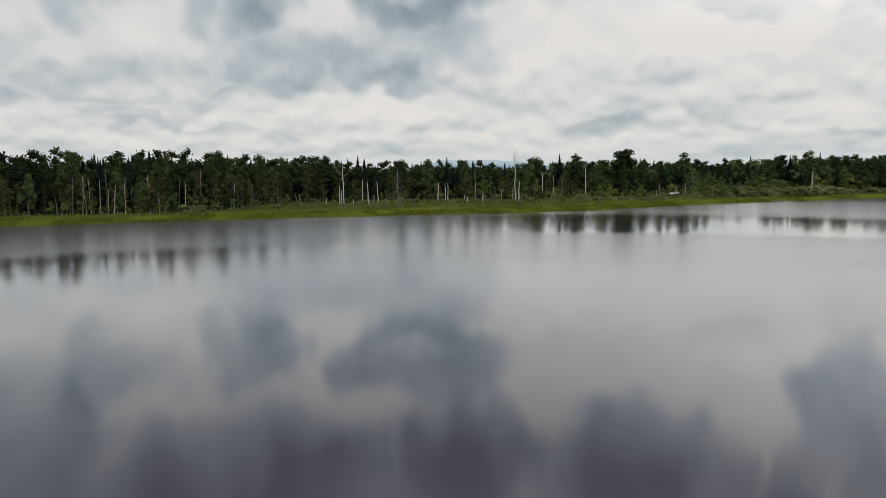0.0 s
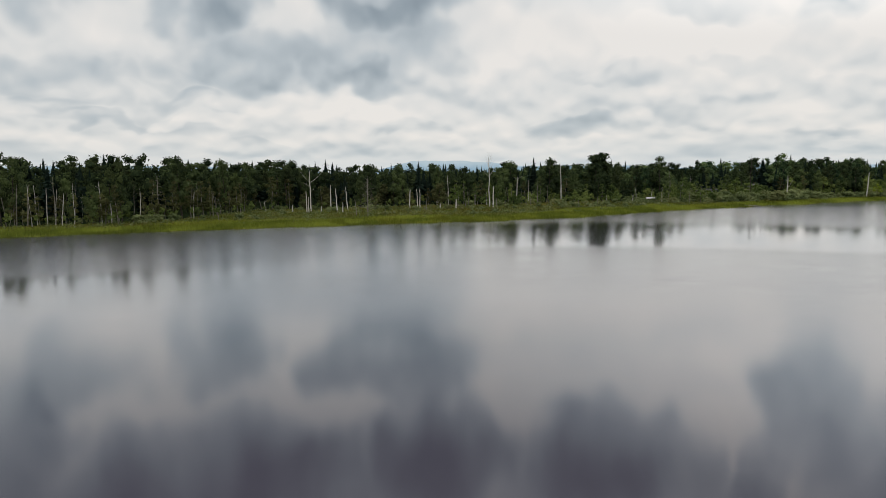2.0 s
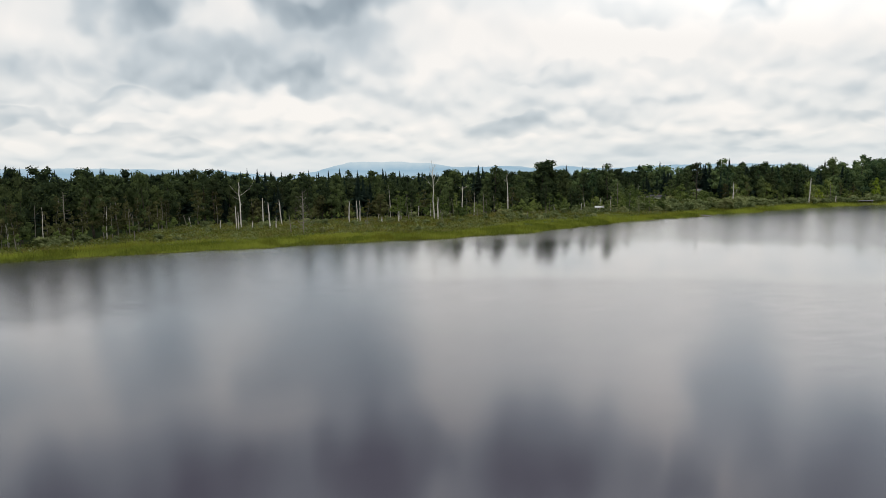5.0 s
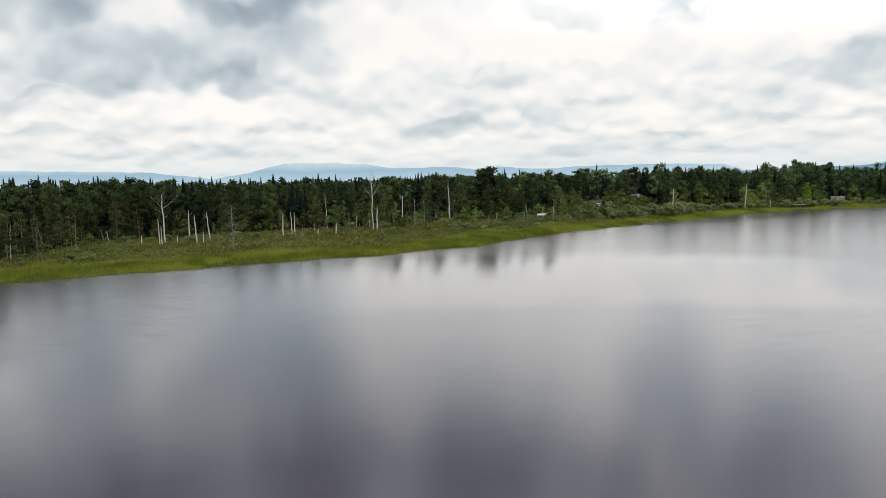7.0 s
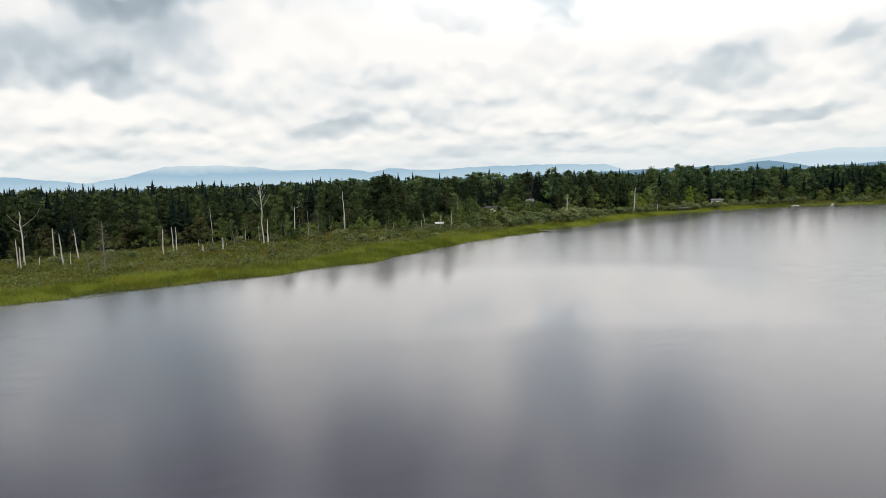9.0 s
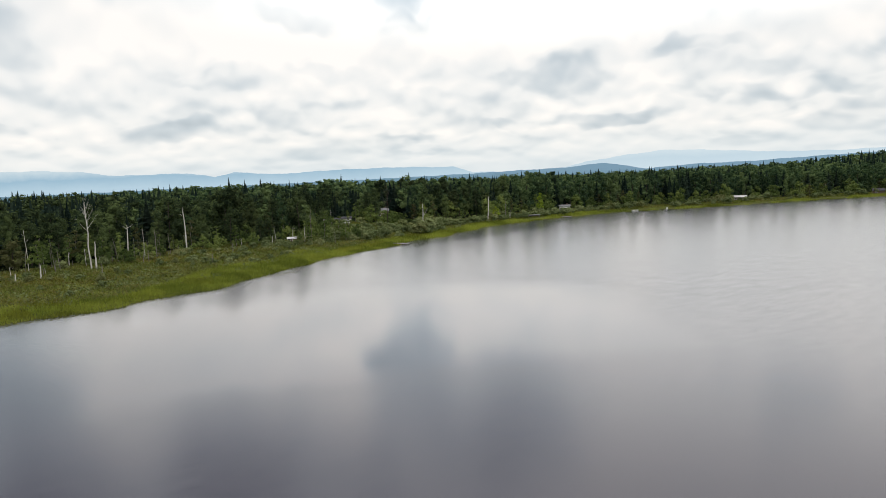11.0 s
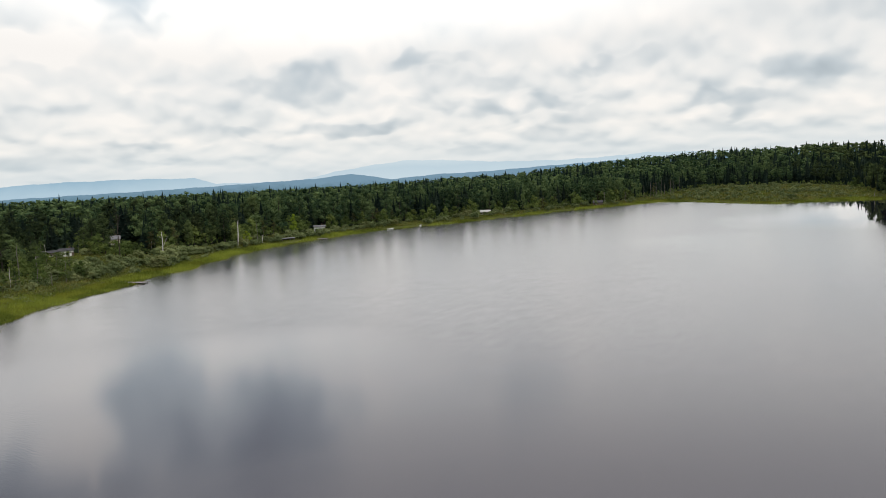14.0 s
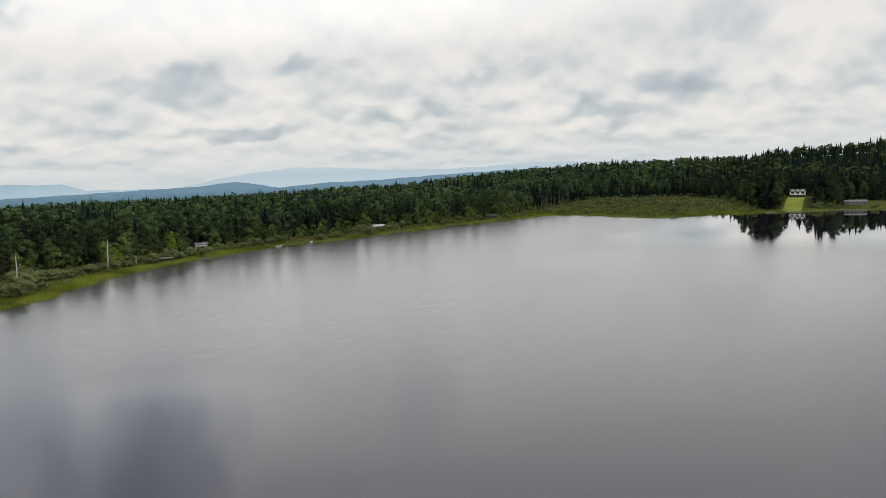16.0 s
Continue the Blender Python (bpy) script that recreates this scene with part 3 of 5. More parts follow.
CLEAR = [((176, 386), (197, 428), 11), ((208, 388), (234, 448), 7.5), ((322, 374), (336, 394), 7), ((440, 325), (468, 352), 8), ((630, 79.5), (735, 73.5), 7.5), ((645, 34), (675, 34), 9), ((126, 350), (132.5, 356.5), 4.5), ((234, 450), (240, 456), 8), ((196, 432), (200, 440), 9), ((108, 376), (118, 384), 6), ((283, 363), (289, 369), 4.5)]


def clear_of(x, y):
    ok = np.ones(x.shape, bool)
    for (ax, ay), (bx, by), r in CLEAR:
        dx, dy = bx - ax, by - ay
        k = np.clip(((x - ax) * dx + (y - ay) * dy) / (dx * dx + dy * dy), 0, 1)
        ok &= np.hypot(x - ax - k * dx, y - ay - k * dy) > r
    return ok


def build_ground():
    def axis(lo, hi, fine):
        out = list(np.arange(lo, hi + 0.1, fine))
        s, v = fine * 2, lo
        while v > -4950:
            v = max(-4950, v - s)
            out.insert(0, v)
            s *= 1.35
        s, v = fine * 2, hi
        while v < 4950:
            v = min(4950, v + s)
            out.append(v)
            s *= 1.35
        return np.array(out)
    xs, ys = axis(-260, 960, 6), axis(-60, 480, 6)
    X, Y = np.meshgrid(xs, ys)
    V = np.stack([X, Y, height(X.ravel(), Y.ravel()).reshape(X.shape)], -1).reshape(-1, 3)
    nx, ny = len(xs), len(ys)
    i = (np.arange(ny - 1)[:, None] * nx + np.arange(nx - 1)[None]).ravel()
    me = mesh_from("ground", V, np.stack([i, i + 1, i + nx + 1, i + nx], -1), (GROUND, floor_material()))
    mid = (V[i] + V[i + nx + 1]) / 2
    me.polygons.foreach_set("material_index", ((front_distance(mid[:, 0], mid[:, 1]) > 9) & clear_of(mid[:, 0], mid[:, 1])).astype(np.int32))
    me.polygons.foreach_set("use_smooth", np.ones(len(me.polygons), bool))
    tagged(new("ground", me), "marshy green lake shore rising to wooded hills", "ground", kind="structure")
    bm = bmesh.new()
    bmesh.ops.create_grid(bm, x_segments=24, y_segments=20, size=1, matrix=Matrix.Translation((80, -10, 0)) @ Matrix.Diagonal((640, 420, 1, 1)))
    me = bpy.data.meshes.new("water")
    bm.to_mesh(me)
    bm.free()
    me.materials.append(WATER)
    tagged(new("water", me), "calm dark lake mirroring the cloudy sky", "lake", kind="structure")


build_ground()


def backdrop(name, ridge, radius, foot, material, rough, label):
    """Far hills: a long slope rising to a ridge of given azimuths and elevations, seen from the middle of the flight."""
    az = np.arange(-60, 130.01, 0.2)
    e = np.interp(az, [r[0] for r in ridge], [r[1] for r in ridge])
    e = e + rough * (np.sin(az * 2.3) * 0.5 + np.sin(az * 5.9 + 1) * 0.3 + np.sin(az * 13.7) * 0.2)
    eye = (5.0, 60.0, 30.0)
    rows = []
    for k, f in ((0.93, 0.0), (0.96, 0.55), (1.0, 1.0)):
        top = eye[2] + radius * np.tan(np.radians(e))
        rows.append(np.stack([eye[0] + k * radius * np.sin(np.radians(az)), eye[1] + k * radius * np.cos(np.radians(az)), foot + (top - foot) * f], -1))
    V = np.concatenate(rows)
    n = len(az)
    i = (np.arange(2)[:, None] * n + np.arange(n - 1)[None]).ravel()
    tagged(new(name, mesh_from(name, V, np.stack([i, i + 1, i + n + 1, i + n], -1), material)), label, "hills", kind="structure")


FAR_RIDGE = [(-60, 0.3), (-30, 0.7), (-17, 0.67), (-8, 0.4), (-3, -0.2), (-0.4, 0.2), (2.2, 0.88), (6, 0.86), (8.6, 0.7), (10.9, 0.34), (15.8, 0.36),
             (17.8, 0.0), (19.2, 0.3), (22.5, 0.03), (27, 0.2), (32, 0.22), (36.5, 0.08), (38, -0.4), (44, -0.5), (47, 0.1), (50, 0.5), (52.8, 0.76), (55.5, 0.66),
             (60.2, 0.32), (64.9, 0.23), (69, 0.35), (71.5, 0.53), (76, 0.4), (90, 0.2), (130, 0)]
NEAR_RIDGE = [(-60, -0.9), (10, -0.8), (20, -0.75), (32, -0.62), (37.7, -0.5), (41.8, -0.38), (45.2, -0.3), (48.3, -0.03), (51.4, -0.6), (55, -0.36), (58.6, -0.32),
              (63.9, -0.08), (69.6, 0.12), (80, 0.1), (130, 0)]
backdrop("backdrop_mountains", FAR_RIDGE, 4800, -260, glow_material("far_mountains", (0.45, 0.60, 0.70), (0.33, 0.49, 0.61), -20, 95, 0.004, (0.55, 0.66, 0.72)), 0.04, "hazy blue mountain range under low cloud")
backdrop("backdrop_hills", NEAR_RIDGE, 2300, -90, glow_material("far_hills", (0.10, 0.185, 0.22), (0.19, 0.31, 0.41), -25, 30, 0.03), 0.03, "hazy blue-grey wooded hills far beyond the lake")


# ---------------------------------------------------------------- trees
def tree_meshes(kind, count):
    """A few differing builds of one kind of tree: (trunk mesh, crown mesh, height)."""
    out = []
    for i in range(count):
        if kind in ("broadleaf", "shore_broadleaf"):
            h = 20.0
            lobes = random_lobes(h, 3.2 + (i % 3), 4.6, 17, 1.2, 2.9)
            crown, trunk, leaf = lobes_crown(lobes, 1450, 0.40), join(trunk_pieces(h * 0.86, 0.24, 0.3, 6, 4.0)), LEAF if kind == "broadleaf" else LEAF_HAZED
        elif kind == "slender":
            h = 15.0
            lobes = random_lobes(h, 3.0, 1.9, 10, 0.8, 1.4)
            crown, trunk, leaf = lobes_crown(lobes, 480, 0.34, 0.42), join(trunk_pieces(h * 0.92, 0.13, 0.35, 5, 2.2)), LEAF_LIGHT
        elif kind == "alder":
            h = 9.0
            lobes = random_lobes(h, 1.8, 3.3, 10, 1.1, 2.0)
            crown, trunk, leaf = lobes_crown(lobes, 620, 0.34), join(trunk_pieces(h * 0.85, 0.13, 0.25, 6, 2.6)), LEAF_MID
        elif kind == "conifer":
            h = 23.0
            crown, trunk, leaf = conifer_pieces(h, 3.7 + 0.5 * (i % 2), 30, 8), join([tube([(0, 0, -0.4), (0, 0, h * 0.5), (0, 0, h * 0.96)], [0.32, 0.2, 0.04], 6)]), NEEDLE
        else:
            h = 3.2
            lobes = random_lobes(h, 0.9, 1.7, 7, 0.8, 1.3)
            crown, trunk, leaf = lobes_crown(lobes, 240, 0.26, 0.68), join(trunk_pieces(h * 0.7, 0.05, 0.15, 6, 1.6, 0.05)), SHRUB
        out.append((mesh_from("trunk", *trunk, BARK if kind != "slender" else GREY), mesh_from("crown", *crown, leaf), h))
    return out


KINDS = {"broadleaf": ("broadleaf_tree", "dark green broadleaf tree at the edge of the wood", "tree", "trees along the wood's edge"),
         "shore_broadleaf": ("broadleaf_tree", "mid-green broadleaf tree near the shore", "tree", "trees near the shore"),
         "slender": ("slender_tree", "slender pale-stemmed swamp tree with thin light foliage", "tree", "swamp trees"),
         "alder": ("alder_tree", "small light green alder before the taller wood", "tree", "young alders along the wood"),
         "conifer": ("conifer_tree", "tall dark green pointed conifer in the wood", "tree", "conifers along the wood's edge"),
         "shrub": ("willow_shrub", "rounded grey-green willow shrub on the marsh", "shrub", "shrubs on the marsh")}
MESHES = {k: tree_meshes(k, n) for k, n in (("broadleaf", 9), ("shore_broadleaf", 9), ("slender", 5), ("alder", 5), ("conifer", 6), ("shrub", 5))}


def plant(kind, x, y, h, wide=1.0, label="", leaf=None):
    name, text, category, group = KINDS[kind]
    trunk, crown, base = MESHES[kind][random.randrange(len(MESHES[kind]))]
    ob = tagged(new(name), label or text, category, "" if label else group)
    s = h / base
    ob.matrix_world = Matrix.LocRotScale((x, y, ground_z(x, y) - 0.05), Euler((random.gauss(0, 0.02), random.gauss(0, 0.02), random.uniform(0, 6.28))), (s * wide, s * wide, s))
    child("trunk", trunk, ob)
    if leaf:
        crown = crown.copy()
        crown.materials[0] = leaf
    child("crown", crown, ob)
    return ob


def jittered(x0, x1, y0, y1, gap):
    X, Y = np.meshgrid(np.arange(x0, x1, gap), np.arange(y0, y1, gap))
    X = X.ravel() + rng.uniform(-0.45, 0.45, X.size) * gap
    Y = Y.ravel() + rng.uniform(-0.45, 0.45, Y.size) * gap
    return X, Y


def in_sight(x, y, lo=-40, hi=100):
    az = np.degrees(np.arctan2(x - 5, y - 20))
    return (az > lo) & (az < hi)


def canopy(x, y):
    """Height of the wood's roof: tall by the swamp, lower in the middle, in gentle waves."""
    h = np.interp(x, (-200, -60, 0, 60, 110, 150, 200, 300, 420, 600), (24.0, 21.3, 19.2, 18.6, 20.5, 19.2, 19.5, 23, 21, 20))
    return h + 1.7 * np.sin(x * 0.05 + 0.8) * np.sin(y * 0.043) + 1.1 * np.sin(x * 0.13 + y * 0.09) + 0.8 * np.sin(x * 0.31 - y * 0.17)


def conifer_share(x, y):
    f = 0.08 + 0.4 * np.sin(x * 0.017 + 1.0) * np.sin(y * 0.021 + 0.5)
    f = f + 0.35 * step(-60, -120, x) + 0.42 * step(600, 640, x) * step(210, 130, y)
    f = f + 0.14 * step(140, 200, x) + 0.14 * step(300, 430, x) + 0.25 * step(0.4, 1.4, np.sin(x * 0.05) + np.sin(y * 0.06 + x * 0.02)) * step(250, 350, x)
    f = f + 0.55 * step(45, 100, front_distance(x, y)) * step(240, 160, x)
    return np.clip(f, 0.05, 0.85)


def dark_stand(x, y):
    """Where the wood takes the darker leaf tones in place of the hazed ones."""
    mix = np.sin(x * 1.7 + 3 * np.sin(y * 0.9)) + np.sin(y * 1.3 + x * 0.4)
    return (x + 6 * np.sin(y * 0.11) < 85) | ((x < 312) & (mix > -0.35)) | ((x > 600) & (y < 205 + 30 * np.sin(x * 0.04)))


def near_wood():
    """The wood's edge, tree by tree; the rows behind it are left to the joined woods."""
    x, y = jittered(-230, 960, -40, 520, 6.4)
    fd, sd = front_distance(x, y), shore_distance(x, y)
    keep = (fd > 0) & (fd < 17) & (sd > 5) & clear_of(x, y) & in_sight(x, y) & (np.hypot(x, y - 60) < 780)
    x, y, fd = x[keep], y[keep], fd[keep]
    for px, py, d, h, c in zip(x, y, fd, canopy(x, y), conifer_share(x, y)):
        edge = min(1.0, 0.66 + d / 30)
        u = random.random()
        if px < -40 and d < 13 and u < 0.6:
            plant("slender", px, py, random.uniform(10, 15.5), random.uniform(0.9, 1.3))
        elif 30 < px < 210 and d < 10 and u < (0.5 if px < 135 else 0.3):
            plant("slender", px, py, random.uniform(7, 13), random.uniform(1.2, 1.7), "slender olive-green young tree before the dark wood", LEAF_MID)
        elif px > 600 and py < 130 and u < 0.75:
            plant("broadleaf" if u < 0.35 else "conifer", px, py, h * edge * random.uniform(0.8, 1.05), random.uniform(1.0, 1.3))
        elif 630 < px < 760 and 280 < py < 330 and u < 0.7:
            plant("conifer", px, py, h * edge * random.uniform(0.6, 0.95), random.uniform(1.1, 1.4))
        elif d < 7 and u < (0.62 if px < 330 else 0.8):
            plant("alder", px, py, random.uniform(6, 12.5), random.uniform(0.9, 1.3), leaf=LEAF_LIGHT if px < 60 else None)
        elif u < c * (0.5 if d < 7 else 1.0) * (0.45 if -60 < px < 160 else 1.0):
            plant("conifer", px, py, h * edge * random.uniform(0.78, 1.02), random.uniform(0.95, 1.3))
        elif d < 9 and u > 0.85:
            plant("slender", px, py, random.uniform(8, 14), random.uniform(1.1, 1.6))
        else:
            plant("broadleaf" if dark_stand(px, py) else "shore_broadleaf", px, py, h * edge * random.uniform(0.72, 1.12), random.uniform(0.6, 0.95) if px < -50 else random.uniform(0.75, 1.25))


near_wood()


def thicket():
    """Young trees standing forward of the wood, out on the marsh."""
    x, y = jittered(30, 165, 300, 390, 5.2)
    fd = front_distance(x, y)
    keep = (fd > -17) & (fd < 0) & (shore_distance(x, y) > 16) & clear_of(x, y) & (rng.random(len(x)) < np.interp(fd, (-17, -3), (0.12, 0.6)))
    for px, py in zip(x[keep], y[keep]):
        if random.random() < 0.5:
            plant("slender", px, py, random.uniform(5, 11), random.uniform(1.1, 1.6), "slender olive-green young tree on the marsh", LEAF_MID)
        else:
            plant("alder", px, py, random.uniform(3, 7.5), random.uniform(0.9, 1.3), "young green alder standing out on the marsh")


thicket()
# the tall poplar over the marsh and the golden tree by the shore
for px, py, h, w in ((110.5, 379, 25.0, 1.15), (115, 381, 27.0, 1.2), (112, 386, 26.0, 1.15), (117, 387, 23.0, 1.1)):
    plant("broadleaf", px, py, h, w, "tall dark poplar standing over the wood's edge")
plant("broadleaf", 308, 384, 12.5, 0.85, "golden yellow-green tree before the dark wood", GOLD)
plant("broadleaf", 266, 376, 7.5, 1.2, "light yellow-green young tree on the shore", GOLD)


for px, py, h in ((204, 391, 7.6), (209, 397, 8.4), (214, 402, 8.2), (207, 402, 9.0), (212, 393, 7.8), (217, 396, 6.5)):
    plant("alder", px, py, h, 1.1)


# tall dark firs on either side of the lawn
for px, py, h in ((632, 90, 27), (638, 94, 31), (633, 97, 26), (642, 101, 33), (646, 104, 28), (646, 92, 32), (652, 99, 34), (656, 106, 30), (641, 88, 24), (660, 94, 33), (658, 62, 25), (668, 57, 29), (663, 50, 24), (676, 48, 30), (684, 58, 31)):
    if h % 3 == 0:
        plant("broadleaf", px, py, h * 0.85, 1.0, "tall dark broadleaf tree beside the lakeside lawn")
    else:
        plant("conifer", px, py, h * 0.95, 1.2, "very tall dark fir beside the lakeside lawn")


def template(kind, fine):
    """A plainer tree for the joined woods, scaled to unit height."""
    if kind == "shrub":
        V, F = lobes_crown(random_lobes(20.0, 6.0, 10.0, 5, 5.0, 8.0), 130, 1.8, 0.7)
        return np.array(V) / 20.0, F
    if kind == "conifer":
        V, F = conifer_pieces(22.0, 3.9, 18 if fine else 8, 6 if fine else 4, 3 if fine else 2)
        return np.array(V) / 22.0, F
    lobes = random_lobes(20.0, 8.5 if fine else 10.0, 3.1, 7 if fine else 4, 1.5 if fine else 2.0, 3.0)
    V, F = lobes_crown(lobes, 380 if fine else 84, 0.5 if fine else 0.8, 0.66 if fine else 0.76)
    return np.array(V) / 20.0, F


def joined_wood(name, label, x, y, h, conifers, material, fine, wide=1.0, kind=""):
    kinds = [template(kind or ("conifer" if conifers else "broadleaf"), fine) for _ in range(9)]
    z = height(x, y)
    VV, FF, k = [], [], 0
    pick = rng.integers(0, 9, len(x))
    a, s = rng.uniform(0, 6.28, len(x)), rng.uniform(0.85, 1.25, len(x)) * wide
    for i in range(len(x)):
        V, F = kinds[pick[i]]
        c, q = math.cos(a[i]), math.sin(a[i])
        W = np.stack([x[i] + h[i] * s[i] * (c * V[:, 0] - q * V[:, 1]), y[i] + h[i] * s[i] * (q * V[:, 0] + c * V[:, 1]), z[i] + h[i] * V[:, 2]], -1)
        VV.append(W)
        FF += [tuple(j + k for j in f) for f in F]
        k += len(V)
    if VV:
        tagged(new(name, mesh_from(name, np.concatenate(VV), FF, material)), label, "woods", kind="stuff")


def woods():
    # behind the edge
    x, y = jittered(-420, 1150, -60, 720, 8.8)
    fd = front_distance(x, y)
    keep = (fd >= np.where(np.hypot(x, y - 60) < 780, 17, 0)) & (fd < 125) & clear_of(x, y) & in_sight(x, y)
    x, y = x[keep], y[keep]
    h, c = canopy(x, y) * rng.uniform(0.68, 1.1, len(x)) * np.where(rng.random(len(x)) < 0.08, 1.08, 1.0), rng.random(len(x)) < conifer_share(x, y)
    k = dark_stand(x, y)
    joined_wood("dark_wood", "dark green broadleaf wood behind the marsh", x[~c & k], y[~c & k], h[~c & k], False, LEAF, True, 1.05)
    joined_wood("shore_wood", "mid-green broadleaf wood along the shore", x[~c & ~k], y[~c & ~k], h[~c & ~k], False, LEAF_HAZED, True, 1.05)
    joined_wood("conifer_wood", "dark conifers standing in the wood", x[c], y[c], h[c] * rng.uniform(0.8, 1.06, c.sum()), True, NEEDLE, True, 1.6)
    # undergrowth at the wood's foot
    x, y = jittered(-240, 900, -40, 440, 3.4)
    fd = front_distance(x, y)
    keep = (fd > np.where((x > 45) & (x < 165), -13, -5)) & (fd < 9) & (shore_distance(x, y) > 7) & clear_of(x, y) & in_sight(x, y) & (rng.random(len(x)) < np.where((x > 600) & (y < 130), 0.15, 0.6))
    x, y = x[keep], y[keep]
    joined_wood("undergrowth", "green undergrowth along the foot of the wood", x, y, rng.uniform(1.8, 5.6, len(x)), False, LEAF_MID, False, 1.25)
    # on to the skyline
    x, y = jittered(-900, 1900, -250, 1500, 21.0)
    fd = front_distance(x, y)
    keep = (fd >= 125) & in_sight(x, y) & (np.hypot(x, y) < 1750)
    x, y = x[keep], y[keep]
    x2, y2 = jittered(650, 1300, -200, 620, 15.0)
    keep = (front_distance(x2, y2) >= 125) & (np.hypot(x2, y2) < 1150) & in_sight(x2, y2)
    x, y = np.concatenate([x, x2[keep]]), np.concatenate([y, y2[keep]])
    h, c = canopy(x, y) * rng.uniform(0.6, 1.1, len(x)), rng.random(len(x)) < conifer_share(x, y)
    k = (dark_stand(x, y) & (x > 600)) | (x < 150)
    joined_wood("far_mixed_wood", "green broadleaf wood reaching to the hills", x[~c & ~k], y[~c & ~k], h[~c & ~k], False, LEAF_HAZED, False, 1.5)
    joined_wood("far_dark_wood", "dark green wood on the slopes", x[~c & k], y[~c & k], h[~c & k], False, LEAF, False, 1.5)
    joined_wood("far_conifer_wood", "dark pointed conifers on the far slopes", x[c], y[c], h[c] * rng.uniform(0.9, 1.2, c.sum()), True, NEEDLE, False, 1.5)


woods()


# ---------------------------------------------------------------- marsh, sedge and lily pads
def sedge():
    """A belt of tall sedge along the water, denser and longer where it is wide."""
    x, y = jittered(-240, 650, 0, 380, 0.36)
    d = shore_distance(x, y)
    band = np.interp(x, (-240, -60, 60, 200, 330, 400, 640), (12, 17, 18, 12, 6, 4, 6)) + 2.5 * wobble(x * 0.4, y * 0.4)
    keep = (d > -1.2) & (d < band) & in_sight(x, y, -44, 100) & clear_of(x, y)
    x, y, d = x[keep], y[keep], d[keep]
    z = np.maximum(height(x, y), 0.0) - 0.05
    a = rng.uniform(0, 6.28, len(x))
    h = rng.uniform(0.8, 1.6, len(x)) * np.clip(0.55 + d / 8, 0.5, 1)
    w, lean = rng.uniform(0.06, 0.14, len(x)), rng.normal(0, 0.3, (2, len(x)))
    V = np.stack([np.stack([x - w * np.cos(a), y - w * np.sin(a), z], -1), np.stack([x + w * np.cos(a), y + w * np.sin(a), z], -1),
                  np.stack([x + lean[0] * h, y + lean[1] * h, z + h], -1)], 1).reshape(-1, 3)
    tagged(new("sedge", mesh_from("sedge", V, np.arange(len(V)).reshape(-1, 3), SEDGE)), "bright yellow-green sedge belt along the water", "sedge", kind="stuff")


def heath():
    """Low brownish scrub on the marsh between the sedge and the wood."""
    for name, gap, size, tall, material, chance, n, lo, hi, label in (
            ("marsh_scrub", 1.7, 0.3, 0.6, HEATH, 0.6, 10, -240, 430, "low brownish scrub covering the marsh"),
            ("marsh_bushes", 3.4, 0.32, 1.5, SHRUB, 0.4, 20, -240, 430, "knee-high grey-green bushes on the marsh"),
            ("meadow_scrub", 3.0, 0.55, 0.8, HEATH, 0.6, 7, 430, 900, "olive scrub on the meadow by the cove"),
            ("meadow_bushes", 5.0, 0.6, 2.0, SHRUB, 0.35, 14, 430, 900, "low green bushes on the meadow by the cove")):
        x, y = jittered(lo, hi, 30, 420, gap)
        d, f = shore_distance(x, y), front_distance(x, y)
        keep = (d > 9) & (f < 5) & in_sight(x, y) & (rng.random(len(x)) < chance) & clear_of(x, y)
        patch = np.sin(x * 0.11 + 2 * np.sin(y * 0.07)) + np.sin(y * 0.17 - x * 0.05)
        low = material is HEATH
        keep &= (patch > -0.3) | (rng.random(len(x)) < (0.8 if low else 0.2))
        x, y = x[keep], y[keep]
        z = height(x, y)
        s = rng.uniform(0.6, 1.3, len(x))
        off = rng.normal(size=(len(x), n, 3)) * np.array([0.55, 0.55, 0.3]) * (gap / 1.9) * np.array([1, 1, 1 if low else 0.8])
        c = np.stack([x, y, z], -1)[:, None] + s[:, None, None] * (off + np.array([0, 0, tall * 0.5]))
        c[..., 2] = np.maximum(c[..., 2], z[:, None] + 0.1)
        V, F = cards(c.reshape(-1, 3), np.full(len(x) * n, size), None, 0.6 if low else 0.8)
        tagged(new(name, mesh_from(name, V, F, material)), label, "scrub", kind="stuff")


def marsh_grass():
    """Short olive grass between the scrub."""
    x, y = jittered(-240, 900, 30, 520, 0.95)
    d, f = shore_distance(x, y), front_distance(x, y)
    keep = (d > 8) & ((f < 4) | ~clear_of(x, y)) & in_sight(x, y) & ~((x > 612) & (x < 745) & (y > 60) & (y < 100))
    x, y = x[keep], y[keep]
    z, a = height(x, y) - 0.05, rng.uniform(0, 6.28, len(x))
    h, w, lean = rng.uniform(0.4, 1.0, len(x)), rng.uniform(0.14, 0.34, len(x)), rng.normal(0, 0.8, (2, len(x)))
    V = np.stack([np.stack([x - w * np.cos(a), y - w * np.sin(a), z], -1), np.stack([x + w * np.cos(a), y + w * np.sin(a), z], -1),
                  np.stack([x + lean[0] * h, y + lean[1] * h, z + h], -1)], 1).reshape(-1, 3)
    tagged(new("marsh_grass", mesh_from("marsh_grass", V, np.arange(len(V)).reshape(-1, 3), MARSH)), "short olive-green grass on the marsh", "grass", kind="stuff")


